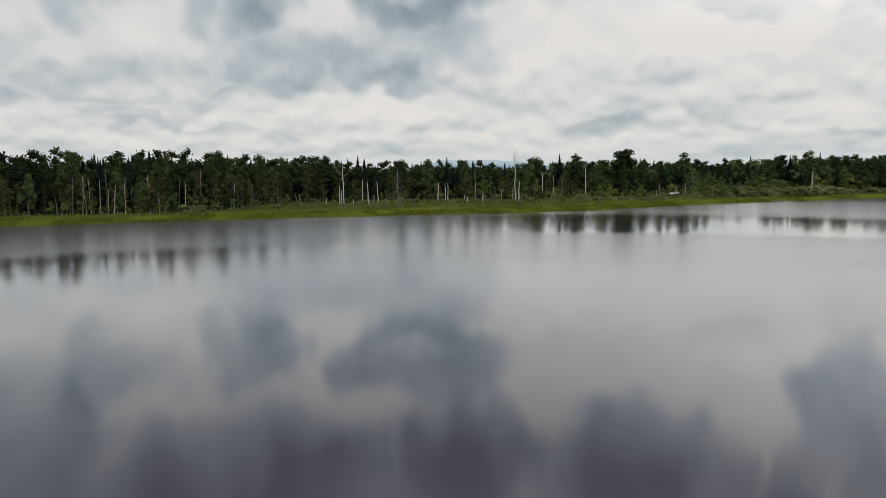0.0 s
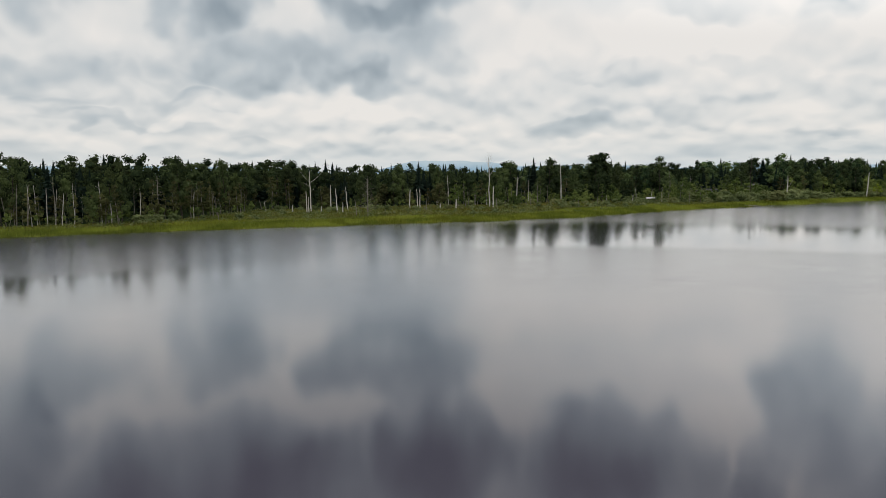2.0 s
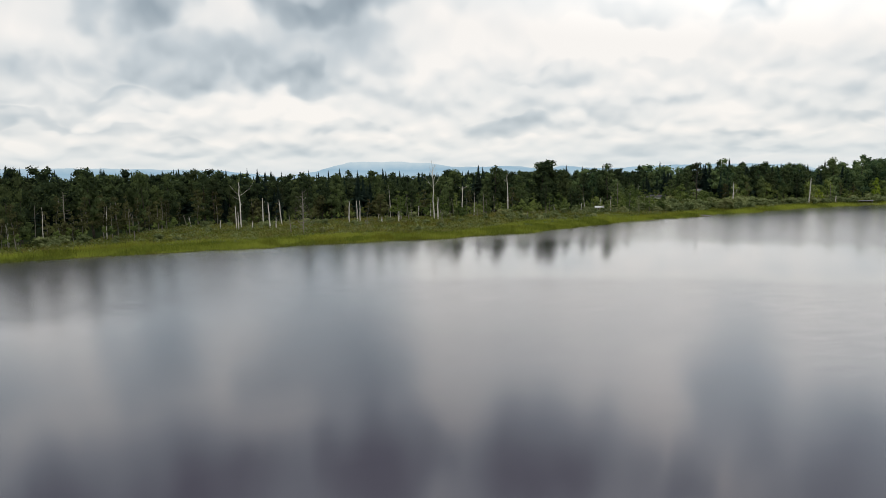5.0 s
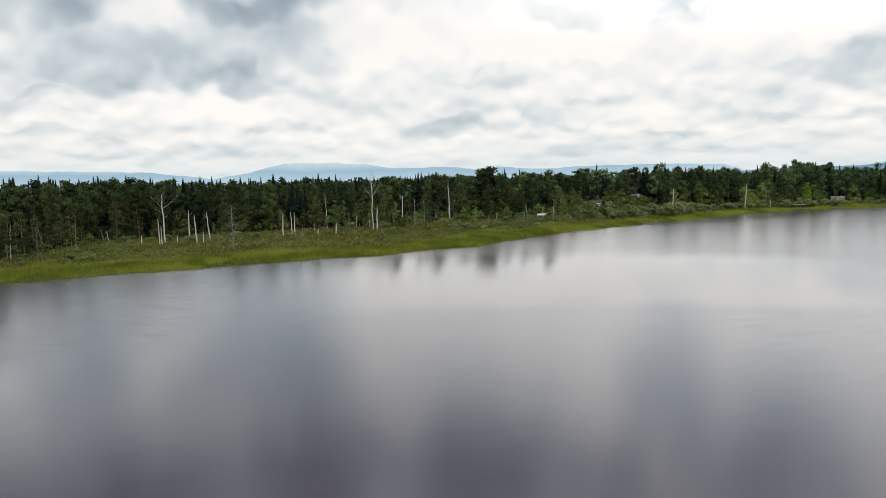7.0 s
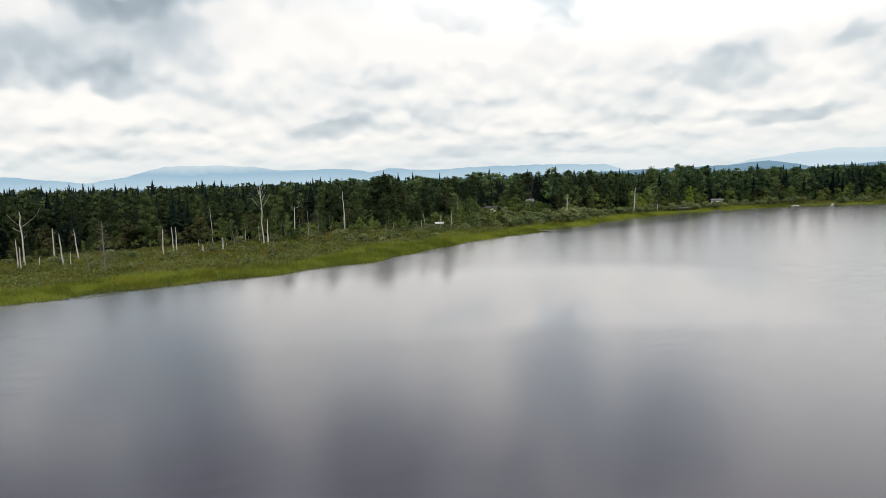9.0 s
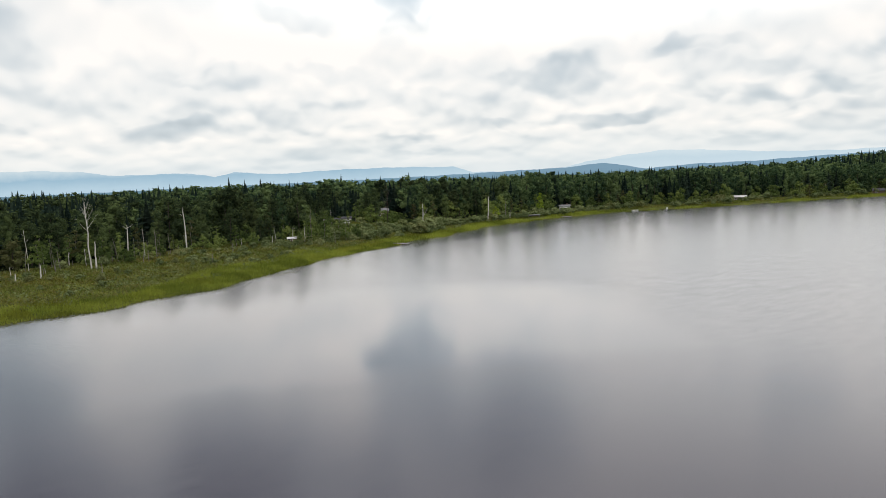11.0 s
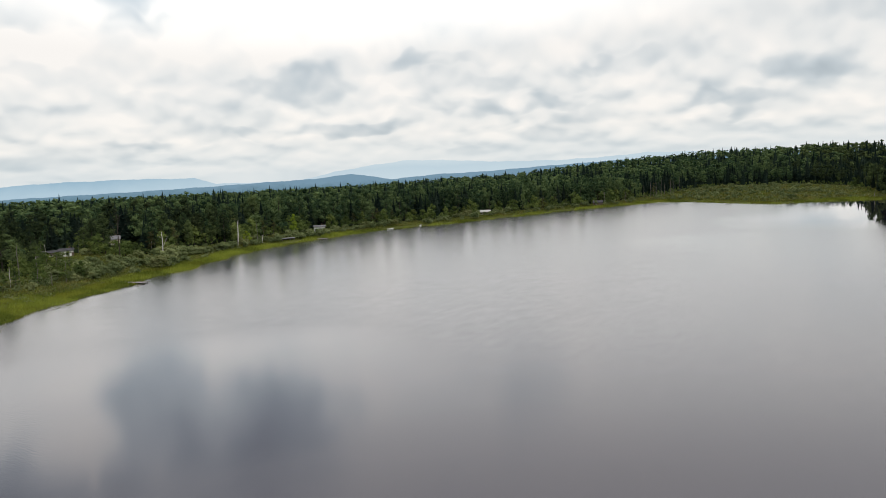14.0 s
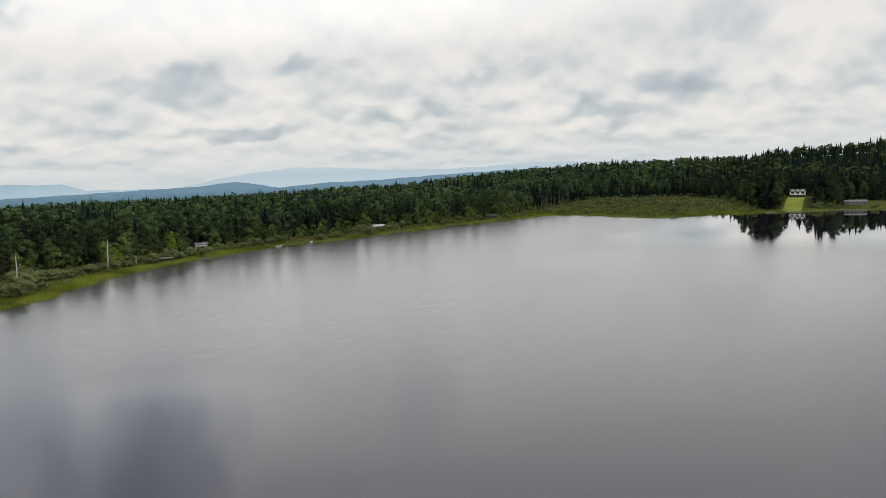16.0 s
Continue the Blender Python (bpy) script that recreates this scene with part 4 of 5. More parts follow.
def lily_pads():
    x, y = jittered(-200, 320, 50, 380, 0.85)
    d = shore_distance(x, y)
    drift = np.sin(x * 0.19) + np.sin(y * 0.23 + x * 0.05)
    keep = (d < 0.2) & (d > -3.2 + 1.4 * drift - 1.2) & (rng.random(len(x)) < 0.6) & in_sight(x, y)
    x, y = x[keep], y[keep]
    V, F = [], []
    for px, py in zip(x, y):
        b, r = len(V), random.uniform(0.18, 0.45)
        for k in range(6):
            V.append((px + r * math.cos(k * 1.047), py + 0.8 * r * math.sin(k * 1.047), 0.02))
        F.append(tuple(range(b, b + 6)))
    tagged(new("lily_pads", mesh_from("lily_pads", V, F, PAD)), "lily pads floating off the sedge", "lily pads", kind="stuff")


sedge()
heath()
marsh_grass()
lily_pads()


def shrubs():
    """Willow bushes, in groups: by the houses, along the far shore and on the cove's meadow."""
    near_groups = ((172, 366, 34, 14, 30, 3.6), (215, 376, 20, 6, 14, 3.2), (290, 378, 45, 6, 26, 3.0), (365, 368, 30, 6, 18, 3.2), (450, 335, 40, 10, 24, 3.4),
              (545, 300, 35, 8, 18, 3.0), (-85, 262, 30, 10, 18, 2.6), (-30, 318, 50, 8, 24, 2.4), (80, 345, 50, 10, 30, 2.6), (128, 345, 22, 14, 16, 3.0))
    meadow_groups = ((720, 250, 120, 50, 140, 3.8), (690, 170, 60, 20, 50, 4.0), (620, 180, 20, 14, 14, 2.4), (790, 225, 60, 40, 60, 4.2), (640, 215, 40, 30, 20, 2.6), (640, 140, 24, 8, 12, 3.0), (655, 52, 14, 5, 8, 3.4), (650, 60, 8, 5, 8, 4.5), (624, 110, 10, 6, 5, 3.0), (656, 40, 5, 3, 6, 3.0), (651, 22, 6, 8, 8, 3.6), (650, 33, 1.5, 13, 16, 1.7))
    marsh_groups = ((175, 350, 30, 10, 24, 2.8), (225, 366, 25, 6, 14, 2.6),
              (20, 300, 60, 22, 34, 1.9), (95, 325, 40, 20, 30, 2.2), (160, 345, 40, 12, 30, 2.5), (240, 368, 40, 6, 26, 2.4), (330, 372, 40, 5, 20, 2.4), (300, 368, 60, 4, 40, 2.4), (400, 347, 50, 5, 36, 2.6), (500, 315, 60, 6, 36, 2.6))
    for px, py, h in ((170, 381, 5.0), (175, 383, 4.2), (124.5, 350, 2.6), (127.5, 349.5, 2.0), (320, 371, 3.4), (324, 373, 2.6), (333, 375, 4.2), (452, 336, 3.2), (457, 338, 3.4), (468, 334, 3.6), (173.5, 375, 4.3), (176.5, 373.5, 4.0), (455, 342, 3.0), (460, 341, 2.6), (466, 340, 3.2), (320, 376, 3.4), (325, 377, 3.0), (315, 378, 3.8), (136, 351, 2.2), (133.5, 349, 2.0), (612, 288, 4.0), (190, 421, 3.6), (204, 424, 4.0), (226, 432, 4.0), (232, 440, 3.4)):
        plant("shrub", px, py, h, 1.3)
    spots = []
    for cx, cy, wx, wy, n, h in near_groups + meadow_groups + marsh_groups:
        for _ in range(n):
            x, y = random.gauss(cx, wx * 0.6), random.gauss(cy, wy * 0.6)
            if shore_distance(np.array([x]), np.array([y]))[0] > 8 and clear_of(np.array([x]), np.array([y]))[0]:
                spots.append((x, y, h * random.uniform(0.55, 1.25) * (1.35 if 150 < x < 560 else 1.0)))
    spots.sort(key=lambda p: math.hypot(p[0] - 15, p[1] - 70))
    for x, y, h in spots[:280]:
        plant("shrub", x, y, h, random.uniform(0.9, 1.5))
    x, y, h = (np.array(c) for c in zip(*spots[280:]))
    joined_wood("far_shrubs", "rounded willow shrubs on the far shore and meadow", x, y, h, False, SHRUB, True, 1.15, "shrub")


shrubs()


# ---------------------------------------------------------------- dead trees
def dead_trunk(x, y, h, r, material, label, dx=0.0, dy=0.0, limbs=(), name="dead_tree", group="bleached dead trunks in the marsh"):
    """A bleached standing trunk, broken off or with bare limbs: (height share, azimuth, length, rise)."""
    ob = tagged(new(name), label, "dead tree", group)
    ob.location = (x, y, ground_z(x, y) - 0.1)
    w = 0.006 * h
    pts = [(dx * f + random.gauss(0, w) * (0.2 < f < 0.95), dy * f + random.gauss(0, w) * (0.2 < f < 0.95), h * f) for f in (0, 0.15, 0.35, 0.55, 0.75, 0.9, 1)]
    r = r * 0.78
    rad = [r * 1.3, r * 1.05, r * 0.95, r * 0.85, r * 0.7, r * 0.55, r * 0.3]
    child("trunk", mesh_from("trunk", *tube(pts, rad, 7), material), ob)
    for f, az, length, rise in limbs:
        b = np.array([np.interp(f, (0, .15, .35, .55, .75, .9, 1), [p[k] for p in pts]) for k in range(3)])
        u = np.array([math.sin(az), math.cos(az), rise])
        m1, m2, e = b + u * length * 0.35 + np.array([0, 0, -0.04 * length]), b + u * length * 0.7, b + u * length + np.array([0, 0, 0.08 * length])
        pieces = [tube([b, m1, m2, e], [r * 0.30, r * 0.21, r * 0.13, r * 0.04], 5)]
        for k in range(3):
            s = m1 + (e - m1) * (0.25 + 0.25 * k)
            v = np.array([math.sin(az + random.uniform(-1.2, 1.2)), math.cos(az + random.uniform(-1.2, 1.2)), random.uniform(0.2, 1.0)]) * length * random.uniform(0.2, 0.4)
            pieces.append(tube([s, s + v * 0.6, s + v], [r * 0.14, r * 0.09, r * 0.03], 4))
        child("limb", mesh_from("limb", *join(pieces), material), ob)
    return ob


POST = "broken bleached tree stump standing in the marsh"
for x, y, h, r in ((-38.6, 311.7, 3.4, .28), (-26.5, 309.9, 3.0, .26), (-17.4, 305.2, 4.4, .22), (0.1, 281.8, 2.6, .16), (16.6, 311.1, 1.9, .2), (23.7, 317.9, 2.8, .3), (30.8, 319.5, 4.8, .34),
                   (45.5, 300.6, 4.8, .2), (37, 337, 2.1, .16), (43.8, 346.8, 2.4, .16), (82.7, 310.9, 3.8, .15), (100.7, 342, 3.8, .15), (-58.4, 265.6, 3.4, .15), (-69.6, 281, 1.7, .15), (211.5, 365.8, 5.0, .24), (273.1, 372.2, 4.3, .25)):
    dead_trunk(x, y, h, r, PALE if r > 0.2 else GREY, POST, 0.02 * h, 0, (), "dead_stump")
SNAG = "bare bleached dead trunk standing in the marsh"
for x, y, h, r, dx in ((-23.6, 325, 11.1, .30, 0), (-19.8, 308.7, 10.1, .30, -.5), (-16.1, 321, 10.4, .28, -.8), (-32.2, 308.4, 9.2, .25, -.2), (-31.3, 306.8, 6.9, .24, 0), (-10.8, 279.7, 6.6, .17, -.5),
                       (10.4, 314.5, 8.9, .30, .2), (14.3, 325.8, 8.9, .26, -.2), (15.3, 325.4, 8.9, .26, .1), (16.8, 303.6, 5.3, .16, .2), (48.8, 330.5, 9.7, .36, .2), (56.9, 346, 6.7, .18, .2),
                       (85.5, 351.7, 18.6, .30, -.3), (123.4, 374, 13.1, .22, .2), (147, 368, 10.5, .20, -.2), (143.2, 336.1, 5.1, .12, 0), (73, 347.6, 11.2, .2, -.3), (66.6, 333, 4.4, .14, 0), (63.8, 328, 4.7, .13, 0)):
    dead_trunk(x, y, h, r, PALE if r > 0.21 else GREY, SNAG, dx, 0, ((0.8, random.uniform(0, 6), h * 0.1, 0.6),) if h > 10 else ())
for x, y, h, dx in ((-145, 260.4, 14.3, -.8), (-142.7, 260, 13.1, 1.2), (-122.6, 252.3, 14.1, -1.3), (-117.2, 247.9, 13.7, .6), (-113.6, 253.9, 13.3, -.6), (-107.1, 252.5, 15.9, -.3), (-104.2, 260, 13.1, .6),
                    (-93.2, 254, 13.8, -.5), (-91.7, 253, 7.2, .3), (-92.6, 258, 5.2, .2), (-102.9, 262, 9.9, .5), (-142, 268, 8.7, .5), (-144.6, 266, 12, .3), (-81.8, 275, 4.9, .2), (-70.2, 285, 3.8, .1),
                    (-52.6, 322, 4.9, -1.3), (-50.9, 321, 4.2, -.7), (-58.1, 303, 9.1, .6), (-79, 284, 5.7, 1.0)):
    dead_trunk(x, y, h, 0.15, GREY if len(bpy.data.objects) % 3 else PALE, "thin grey dead stem in the swamp wood", dx, 0.3, ((0.7, random.uniform(0, 6), 1.4, 0.5), (0.85, random.uniform(0, 6), 1.1, 0.6)), "thin_dead_tree", "thin dead stems in the swamp")
spare = random.Random(5)
for _ in range(46):
    x, y = spare.uniform(-185, -62), 0
    y = float(np.interp(x, (-220, -150, -112, -88, -70, -58), (190, 236, 244, 252, 275, 300))) + spare.uniform(-4, 7)
    dead_trunk(x, y, spare.uniform(5, 14), spare.uniform(0.09, 0.15), GREY if spare.random() < 0.5 else PALE, "thin pale dead stem in the swamp wood", spare.gauss(0, 0.7), 0.2, ((0.75, spare.uniform(0, 6), 1.2, 0.6),), "thin_dead_tree", "thin dead stems in the swamp")
for _ in range(34):
    x = spare.uniform(20, 165)
    y = float(np.interp(x, [p[0] for p in FRONT[8:19]], [p[1] for p in FRONT[8:19]])) + spare.uniform(-12, 1)
    dead_trunk(x, y, spare.choice((3, 4, 6, 8, 11, 13)) * spare.uniform(0.8, 1.2), spare.uniform(0.1, 0.17), GREY if spare.random() < 0.6 else PALE, "thin bare dead trunk at the foot of the wood", spare.gauss(0, 0.5), 0.2, ((0.7, spare.uniform(0, 6), 1.3, 0.6), (0.85, spare.uniform(0, 6), 1.0, 0.7)), "thin_dead_tree", "thin dead trunks before the wood")
# single dead trees with limbs
dead_trunk(-31.2, 314.6, 17.5, 0.32, PALE, "forked bleached dead tree with two bare arms", -0.3, 0, ((0.70, 1.55, 6.0, 0.75), (0.72, -1.5, 3.6, 1.1), (0.62, -1.6, 2.2, 0.5), (0.5, 1.2, 1.5, 0.6)), "forked_dead_tree")
dead_trunk(47.4, 331.3, 22.9, 0.27, PALE, "tall bleached dead tree with a fan of bare branches", -0.6, 0,
           tuple((0.58 + 0.036 * k, (-1.4, 1.3, 2.6, -0.6, 0.5)[k % 5] + 0.2 * k, 3.5 - 0.2 * k, 1.35 + 0.08 * k) for k in range(12)), "tall_dead_tree")
dead_trunk(62.5, 346.4, 13.5, 0.30, PALE, "broken dead tree with a hooked bare top", 0.4, 0, ((0.93, 1.5, 2.2, 0.4), (0.9, -1.4, 1.6, 0.7)), "broken_dead_tree")
dead_trunk(209.7, 367.2, 12.2, 0.34, PALE, "bleached dead tree with one arm by the shore", 0.1, 0, ((0.45, 1.5, 3.0, 1.4), (0.75, -1.3, 1.4, 0.7)), "shore_dead_tree")
dead_trunk(259.6, 375.7, 13.2, 0.36, PALE, "leaning bleached dead tree by the shore", 1.0, -0.3, ((0.8, 1.0, 1.4, 0.8),), "leaning_dead_tree")
dead_trunk(267.5, 369.4, 11.0, 0.14, GREY, "thin grey bare pole standing by the shore", 0, 0, (), "bare_pole")
dead_trunk(197.6, 382.4, 20.5, 0.26, BARK, "grey dead tree with a wide bare crown", 0.2, 0,
           tuple((0.45 + 0.07 * k, k * 2.4, 4.2 - 0.3 * k, 1.6) for k in range(9)), "bare_crowned_tree")
dead_trunk(-80.3, 271.5, 16.0, 0.24, GREY, "dead conifer with drooping bare branches", 0, 0, tuple((0.12 + 0.034 * k, k * 2.4, (5.2 - 0.18 * k) * spare.uniform(0.7, 1.15), spare.uniform(-0.45, -0.05)) for k in range(25)), "dead_conifer")
dead_trunk(-6.5, 276, 15.0, 0.24, GREY, "half-bare grey tree with fine drooping twigs", 0, 0, tuple((0.08 + 0.019 * k, k * 2.4, (4.6 - 0.07 * k) * spare.uniform(0.5, 1.2), spare.uniform(-0.2, 0.9)) for k in range(46)), "half_bare_tree")


# ---------------------------------------------------------------- houses, boathouse, docks
def house(name, x, y, turn, w, d, h, rise, wall, roof, label, windows, door=True, chimney=True):
    """A gabled house, ridge along its width: wall, roof (with eaves), windows with frames and panes, door, chimney."""
    ob = tagged(new(name), label, "house")
    ob.matrix_world = pose(x, y, ground_z(x, y) - 0.15, 0, 0, turn)
    bm = bmesh.new()
    box(bm, -w / 2, w / 2, -d / 2, d / 2, 0, h)
    for s in (-1, 1):
        vs = [bm.verts.new(v) for v in ((s * (w / 2 - 0.02), -d / 2, h), (s * (w / 2 - 0.02), d / 2, h), (s * (w / 2 - 0.02), 0, h + rise))]
        bm.faces.new(vs)
    part("wall", bm, wall, ob)
    bm = bmesh.new()
    o, th = 0.5, 0.22
    prof = [(-d / 2 - o, h - o * rise / (d / 2)), (0, h + rise), (d / 2 + o, h - o * rise / (d / 2))]
    A = [bm.verts.new((-w / 2 - o, py, pz + 0.02)) for py, pz in prof] + [bm.verts.new((-w / 2 - o, py, pz + th)) for py, pz in prof[::-1]]
    B = [bm.verts.new((w / 2 + o, v.co.y, v.co.z)) for v in A]
    bm.faces.new(A)
    bm.faces.new(B[::-1])
    for k in range(6):
        bm.faces.new((A[k], A[(k + 1) % 6], B[(k + 1) % 6], B[k]))
    bmesh.ops.recalc_face_normals(bm, faces=bm.faces)
    roof_ob = part("roof", bm, roof, ob)
    if chimney:
        part("chimney", box(bmesh.new(), w * 0.2, w * 0.2 + 0.8, 0.3, 1.1, h + rise * 0.5, h + rise + 0.9, 0.05), BROWN, roof_ob)
    for wx, wz, ww, wh in windows:
        fr = bmesh.new()
        f, b = 0.1, -d / 2
        for q in ((wx - ww / 2 - f, wx - ww / 2, wz - f, wz + wh + f), (wx + ww / 2, wx + ww / 2 + f, wz - f, wz + wh + f), (wx - ww / 2, wx + ww / 2, wz + wh, wz + wh + f), (wx - ww / 2, wx + ww / 2, wz - f, wz)):
            box(fr, q[0], q[1], b - 0.08, b + 0.02, q[2], q[3])
        win = part("window", fr, WHITE, ob)
        part("pane", box(bmesh.new(), wx - ww / 2, wx + ww / 2, b - 0.03, b + 0.02, wz, wz + wh), GLASS, win, "dark glass pane")
    if door:
        part("door", box(bmesh.new(), w * 0.36, w * 0.36 + 0.95, -d / 2 - 0.06, -d / 2 + 0.02, 0.15, 2.2), BROWN, ob, "brown wooden door")
    return ob


house("white_house", 199.5, 433, -28, 6.4, 6.0, 3.2, 0.8, WHITE, ROOF, "low white house with a dark shingle roof in a clearing", ((-1.5, 1.0, 1.1, 1.1), (0.4, 1.0, 1.1, 1.1)))
house("brown_annex", 192.3, 436.8, -28, 8.2, 5.0, 2.6, 0.8, BROWN, ROOF, "long low brown annex with a dark roof", ((-2.4, 1.0, 1.1, 1.0), (-0.6, 1.0, 1.1, 1.0), (1.2, 1.0, 1.1, 1.0)), chimney=False)
house("tan_house", 234, 450, -30, 8.0, 7.0, 5.0, 1.6, TAN, ROOF_GREY, "tan house with a grey roof among trees", ((-3.6, 1.0, 1.5, 1.3), (-1.2, 1.0, 1.5, 1.3), (1.3, 1.0, 1.5, 1.3)))
house("garden_shed", 132, 356, -20, 3.2, 2.6, 1.8, 0.45, BROWN, ROOF_PALE, "small shed with a pale sheet roof behind shrubs", ((-1.2, 1.0, 0.9, 0.8),), True, False)
house("shore_cottage", 332, 387, -42, 6.4, 5.0, 3.3, 0.6, WHITE, ROOF_GREY, "white cottage with a grey roof near the shore", ((-2.2, 1.0, 1.4, 1.2), (0.2, 1.0, 1.4, 1.2)))
house("pale_roofed_house", 464, 348, -60, 9.5, 7.0, 2.6, 0.9, TAN, ROOF_PALE, "low house with a bright pale roof among trees", ((-5, 1.0, 1.3, 1.1), (-2, 1.0, 1.3, 1.1), (1.5, 1.0, 1.3, 1.1)))
house("hut", 557, 297, -62, 7.0, 5.0, 2.6, 1.3, BROWN, ROOF, "small dark brown hut at the far shore", ((-1.6, 1.0, 1.0, 0.9),), True, False)
big = house("lakeside_house", 722, 73.5, -93, 12.0, 8.0, 5.4, 1.7, WHITE, ROOF, "white two-storey lakeside house with dark windows above a lawn",
            tuple((-3.9 + 3.9 * k, 2.9, 2.3, 2.0) for k in range(3)) + ((-3.8, 0.5, 2.0, 1.7), (-0.6, 0.5, 2.0, 1.7), (2.4, 0.5, 1.4, 1.7)))
bm = bmesh.new()
box(bm, -6.2, 6.2, -6.0, -4.02, 2.45, 2.7)
for k in range(7):
    box(bm, -6.1 + 2.0 * k, -5.95 + 2.0 * k, -6.0, -5.85, 2.7, 3.6)
box(bm, -6.2, 6.2, -6.02, -5.88, 3.6, 3.7)
part("balcony", bm, WHITE, big, "white railed balcony")
# dark sheet over the lower front stands for the shade below the balcony
part("balcony_shade", box(bmesh.new(), -6.02, 6.02, -4.03, -3.9, 0.1, 2.44), ROOF, big, "dark sheet for the shade under the balcony")
for k in (-3.9, 0.0, 3.9):
    bm = bmesh.new()
    box(bm, k - 1.3, k + 1.3, -4.2, -1.6, 5.0, 5.9)
    vs = [bm.verts.new(v) for v in ((k - 1.6, -4.4, 5.9), (k + 1.6, -4.4, 5.9), (k, -4.4, 7.0), (k - 1.6, -0.6, 5.9), (k + 1.6, -0.6, 5.9), (k, -0.6, 7.0))]
    for q in ((0, 1, 2), (3, 5, 4), (0, 2, 5, 3), (1, 4, 5, 2), (0, 3, 4, 1)):
        bm.faces.new([vs[j] for j in q])
    part("dormer", bm, WHITE, big, "white gabled dormer")
house("boat_cabin", 668, 34, -88, 15.0, 5.5, 2.5, 1.1, PLANK, ROOF_GREY, "long low weathered grey cabin by the water", ((-5, 0.9, 1.6, 1.1), (-2, 0.9, 1.6, 1.1), (1.2, 0.9, 1.6, 1.1)), True, False)


def lawn():
    xs, ys = np.linspace(622, 716, 34), np.linspace(-6.6, 6.6, 12)
    X, Y = np.meshgrid(xs, ys)
    Y = Y + 79.2 - (X - 632) * 0.055 + 0.4 * np.sin(X * 0.4)
    V = np.stack([X, Y, np.maximum(height(X.ravel(), Y.ravel()).reshape(X.shape), 0.05) + 0.12], -1).reshape(-1, 3)
    i = (np.arange(11)[:, None] * 34 + np.arange(33)[None]).ravel()
    tagged(new("lawn", mesh_from("lawn", V, np.stack([i, i + 1, i + 35, i + 34], -1), LAWN)), "bright green mown lawn sloping to the lake", "lawn", kind="structure")


lawn()


def boathouse(x, y, turn):
    """A low open boat shelter: flat roof on posts with a dark back wall."""
    ob = tagged(new("boat_shelter"), "low open boat shelter with a flat grey roof", "boat shelter")
    ob.matrix_world = pose(x, y, 0, 0, 0, turn)
    part("roof", box(bmesh.new(), -3.8, 3.8, -2.6, 2.6, 1.62, 1.84, 0.05), ROOF_GREY, ob)
    part("back_wall", box(bmesh.new(), -3.5, 3.5, 2.1, 2.22, 0.2, 1.62), BROWN, ob)
    part("floor_deck", box(bmesh.new(), -3.5, 3.5, -2.4, 2.1, 0.15, 0.38), PLANK, ob)
    post = mesh_from("post", *tube([(0, 0, -1), (0, 0, 1.64)], [0.12, 0.11], 6), PLANK)
    for px in (-3.3, -1.1, 1.1, 3.3):
        for py in (-2.1, 1.9):
            child("post", post, ob).location = (px, py, 0)


def dock(x, y, turn, length, width, label):
    """A plank jetty on piles, lying low over the water."""
    ob = tagged(new("dock"), label, "dock")
    ob.matrix_world = pose(x, y, 0, 0, 0, turn)
    board = mesh_from("plank", *(lambda b: ([tuple(v.co) for v in b.verts], [tuple(v.index for v in f.verts) for f in b.faces]))(box(bmesh.new(), -0.125, 0.125, -width / 2, width / 2, 0.36, 0.42)), PLANK)
    pile = mesh_from("pile", *tube([(0, 0, -1.5), (0, 0, 0.8)], [0.11, 0.09], 6), PLANK)
    for k in range(int(length / 0.28)):
        child("plank", board, ob).matrix_basis = pose(-length / 2 + 0.28 * k + 0.14, random.uniform(-0.03, 0.03), random.uniform(0, 0.015))
    for s in (-1, 1):
        part("beam", box(bmesh.new(), -length / 2, length / 2, s * width * 0.4 - 0.06, s * width * 0.4 + 0.06, 0.2, 0.355), PLANK, ob)
        for k in range(4):
            child("pile", pile, ob).location = (-length / 2 + 0.3 + k * (length - 0.6) / 3, s * (width / 2 + 0.05), 0)


boathouse(287.5, 368, -35)
dock(161, 313.5, -75, 10.5, 2.4, "weathered wooden dock at the edge of the sedge")
dock(300, 354, -70, 6.0, 2.0, "small grey dock before the boat shelter")
dock(667, 22, -5, 5.0, 1.6, "short wooden dock below the cabin")


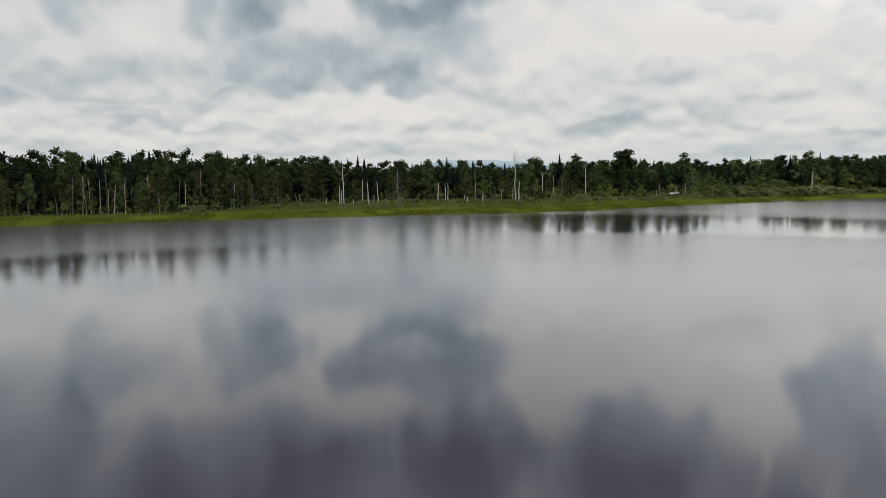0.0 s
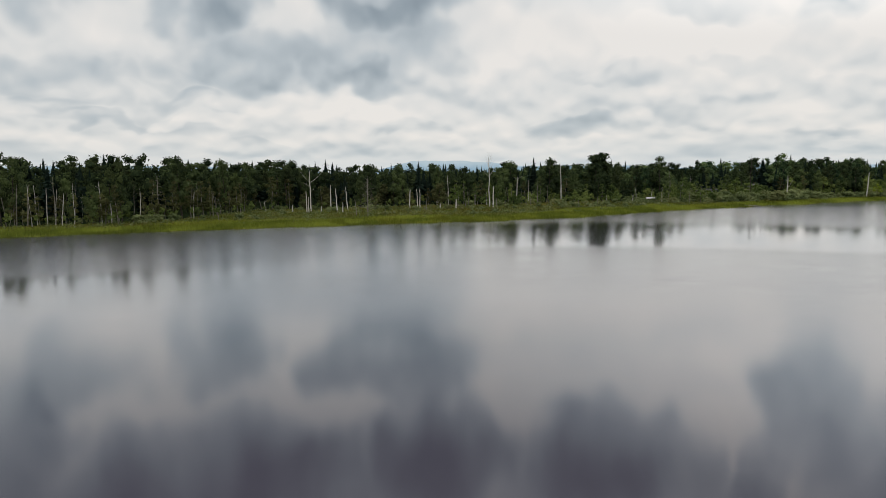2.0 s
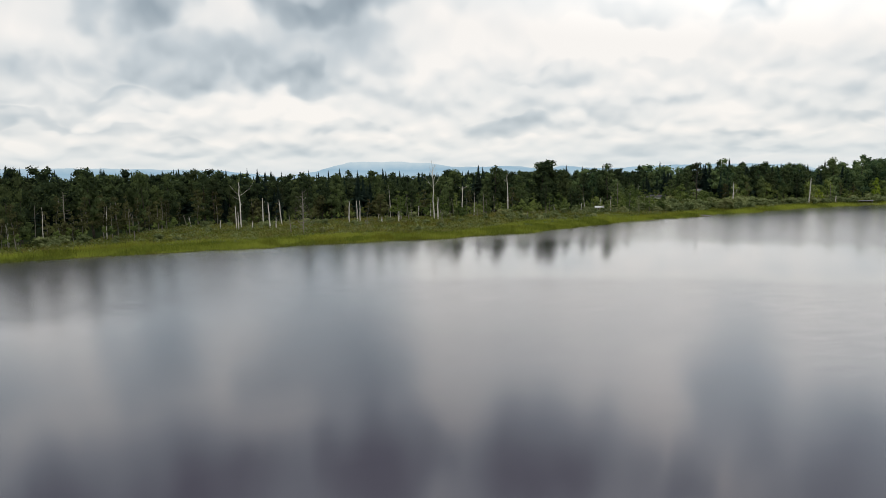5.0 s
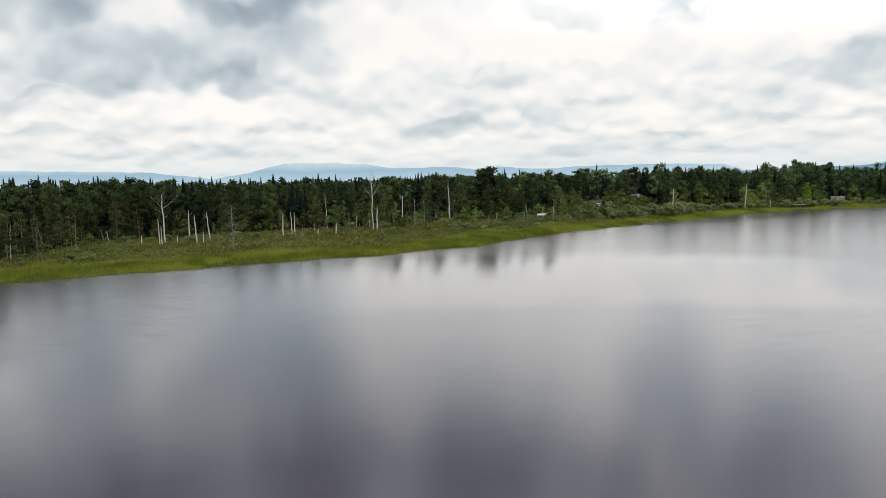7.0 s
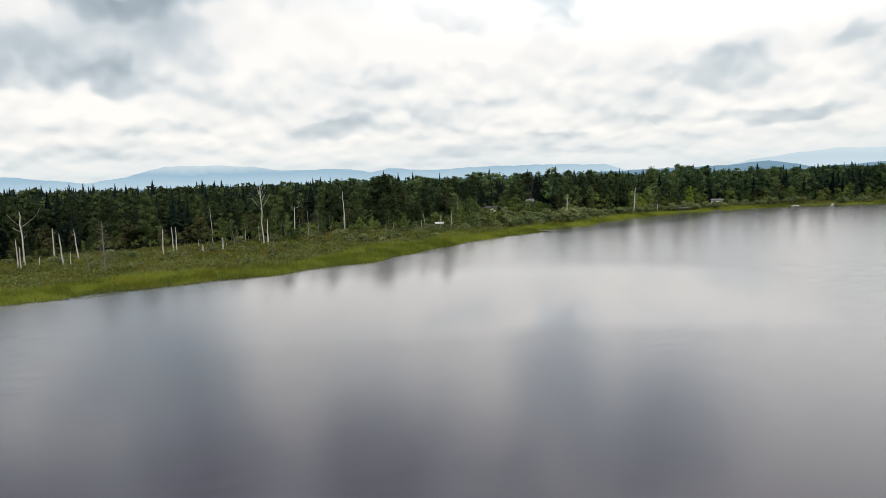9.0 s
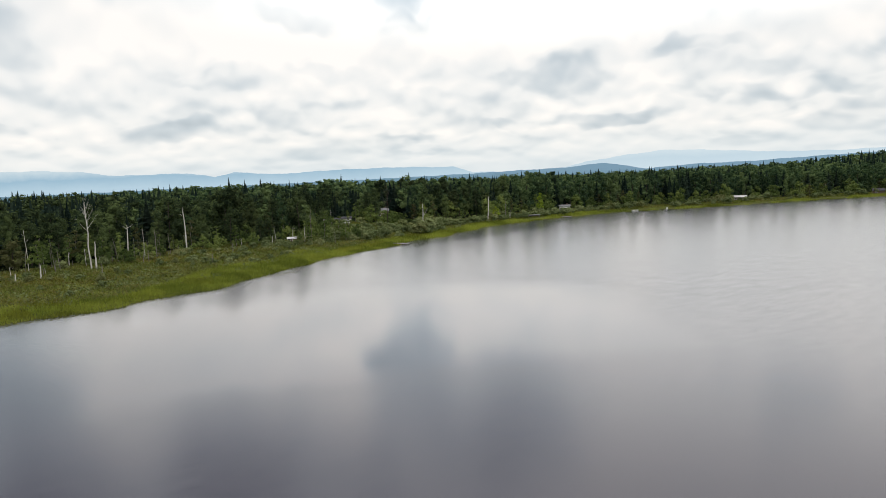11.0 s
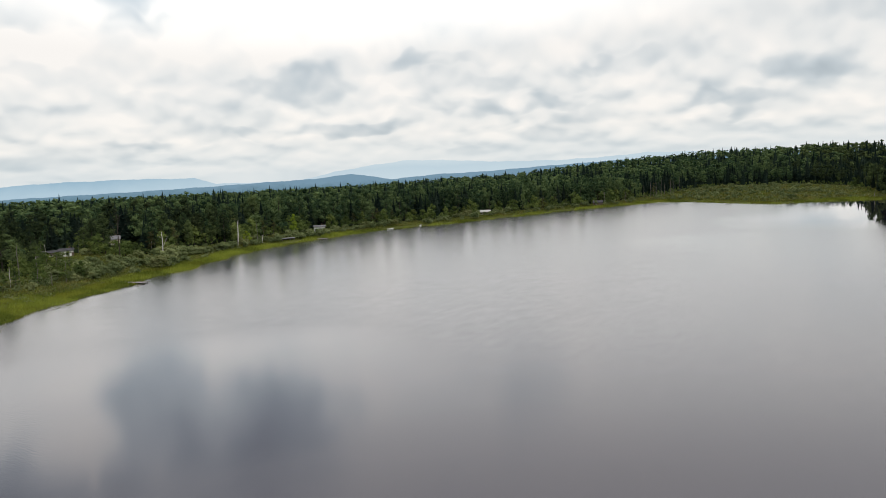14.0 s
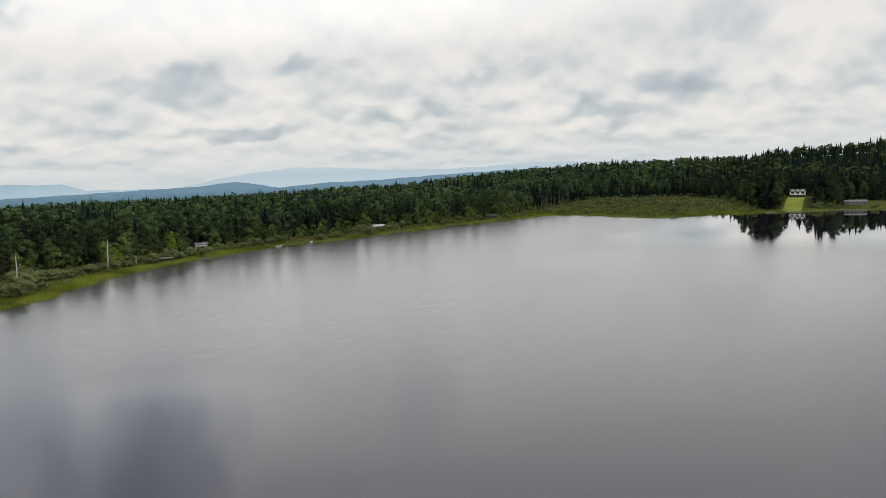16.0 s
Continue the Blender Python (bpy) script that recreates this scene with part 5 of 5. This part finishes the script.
def rowing_boat(x, y, turn, length, label):
    """An open boat: flared hull with a thickness and two thwarts."""
    ob = tagged(new("rowing_boat"), label, "boat")
    ob.matrix_world = pose(x, y, 0.0, 0, 0, turn)
    n, V, F = 11, [], []
    for i in range(n):
        f = 2 * i / (n - 1) - 1
        w = 0.72 * (1 - abs(f) ** 2.6) + 0.03
        for k, (a, z) in enumerate(((-1, 0.55), (-0.72, 0.12), (0, -0.05), (0.72, 0.12), (1, 0.55), (0.88, 0.55), (0.6, 0.2), (0, 0.06), (-0.6, 0.2), (-0.88, 0.55))):
            V.append((f * length / 2, a * w, z + 0.18 * abs(f) ** 3))
    for i in range(n - 1):
        for k in range(10):
            F.append((i * 10 + k, i * 10 + (k + 1) % 10, (i + 1) * 10 + (k + 1) % 10, (i + 1) * 10 + k))
    F += [tuple(range(10)), tuple(range((n - 1) * 10, n * 10))[::-1]]
    child("hull", mesh_from("hull", V, F, WHITE), ob)
    for s in (-0.7, 0.8):
        part("thwart", box(bmesh.new(), s - 0.14, s + 0.14, -0.55, 0.55, 0.38, 0.42), PLANK, ob)


rowing_boat(356, 350.5, -20, 4.6, "white rowing boat drawn up on the shore")
rowing_boat(380, 345, 30, 3.6, "small white dinghy lying by the far shore")


def board_on_posts(x, y, turn):
    ob = tagged(new("notice_board"), "plain white board on two posts near the shore", "notice board")
    ob.matrix_world = pose(x, y, ground_z(x, y) - 0.1, 0, 0, turn)
    part("board", box(bmesh.new(), -0.9, 0.9, -0.04, 0.04, 0.9, 2.3, 0.02), WHITE, ob)
    for s in (-0.8, 0.8):
        part("post", box(bmesh.new(), s - 0.06, s + 0.06, 0.045, 0.16, -0.3, 2.4), PLANK, ob)


board_on_posts(379.5, 372, -48)


def shore_edging():
    """Weathered logs laid end to end along the lakeside garden."""
    ob = tagged(new("log_edging"), "grey weathered log edging along the lakeside garden", "edging")
    line = [(612, 97), (630, 65), (641, 16)]
    for (ax, ay), (bx, by) in zip(line, line[1:]):
        n = int(math.hypot(bx - ax, by - ay) / 6)
        for k in range(n):
            f, g = k / n, (k + 0.97) / n
            a, b = (ax + (bx - ax) * f - 0.6, ay + (by - ay) * f, 0.16), (ax + (bx - ax) * g - 0.6, ay + (by - ay) * g, 0.16)
            child("log", mesh_from("log", *tube([a, ((a[0] + b[0]) / 2, (a[1] + b[1]) / 2 + random.gauss(0, 0.05), 0.2), b], [0.3, 0.27, 0.24], 7), GREY), ob)


shore_edging()
dead_trunk(617, 110, 6.5, 0.22, GREY, "short leaning dead trunk at the cove's end", 1.4, -0.8, (), "leaning_stump")
for px, py, h in ((655, 286, 15), (668, 285, 13), (676, 283, 16), (690, 284, 11), (702, 282, 14), (716, 283, 12), (740, 284, 15), (640, 287, 12), (600, 290, 9), (575, 298, 10)):
    dead_trunk(px, py, h, 0.2, GREY, "grey dead tree before the wood by the cove", random.gauss(0, 0.5), 0, ((0.6, 1.5, 1.8, 0.7), (0.75, -1.5, 1.6, 0.7), (0.88, 0.4, 1.1, 0.8)), "cove_dead_tree", "dead trees by the cove")
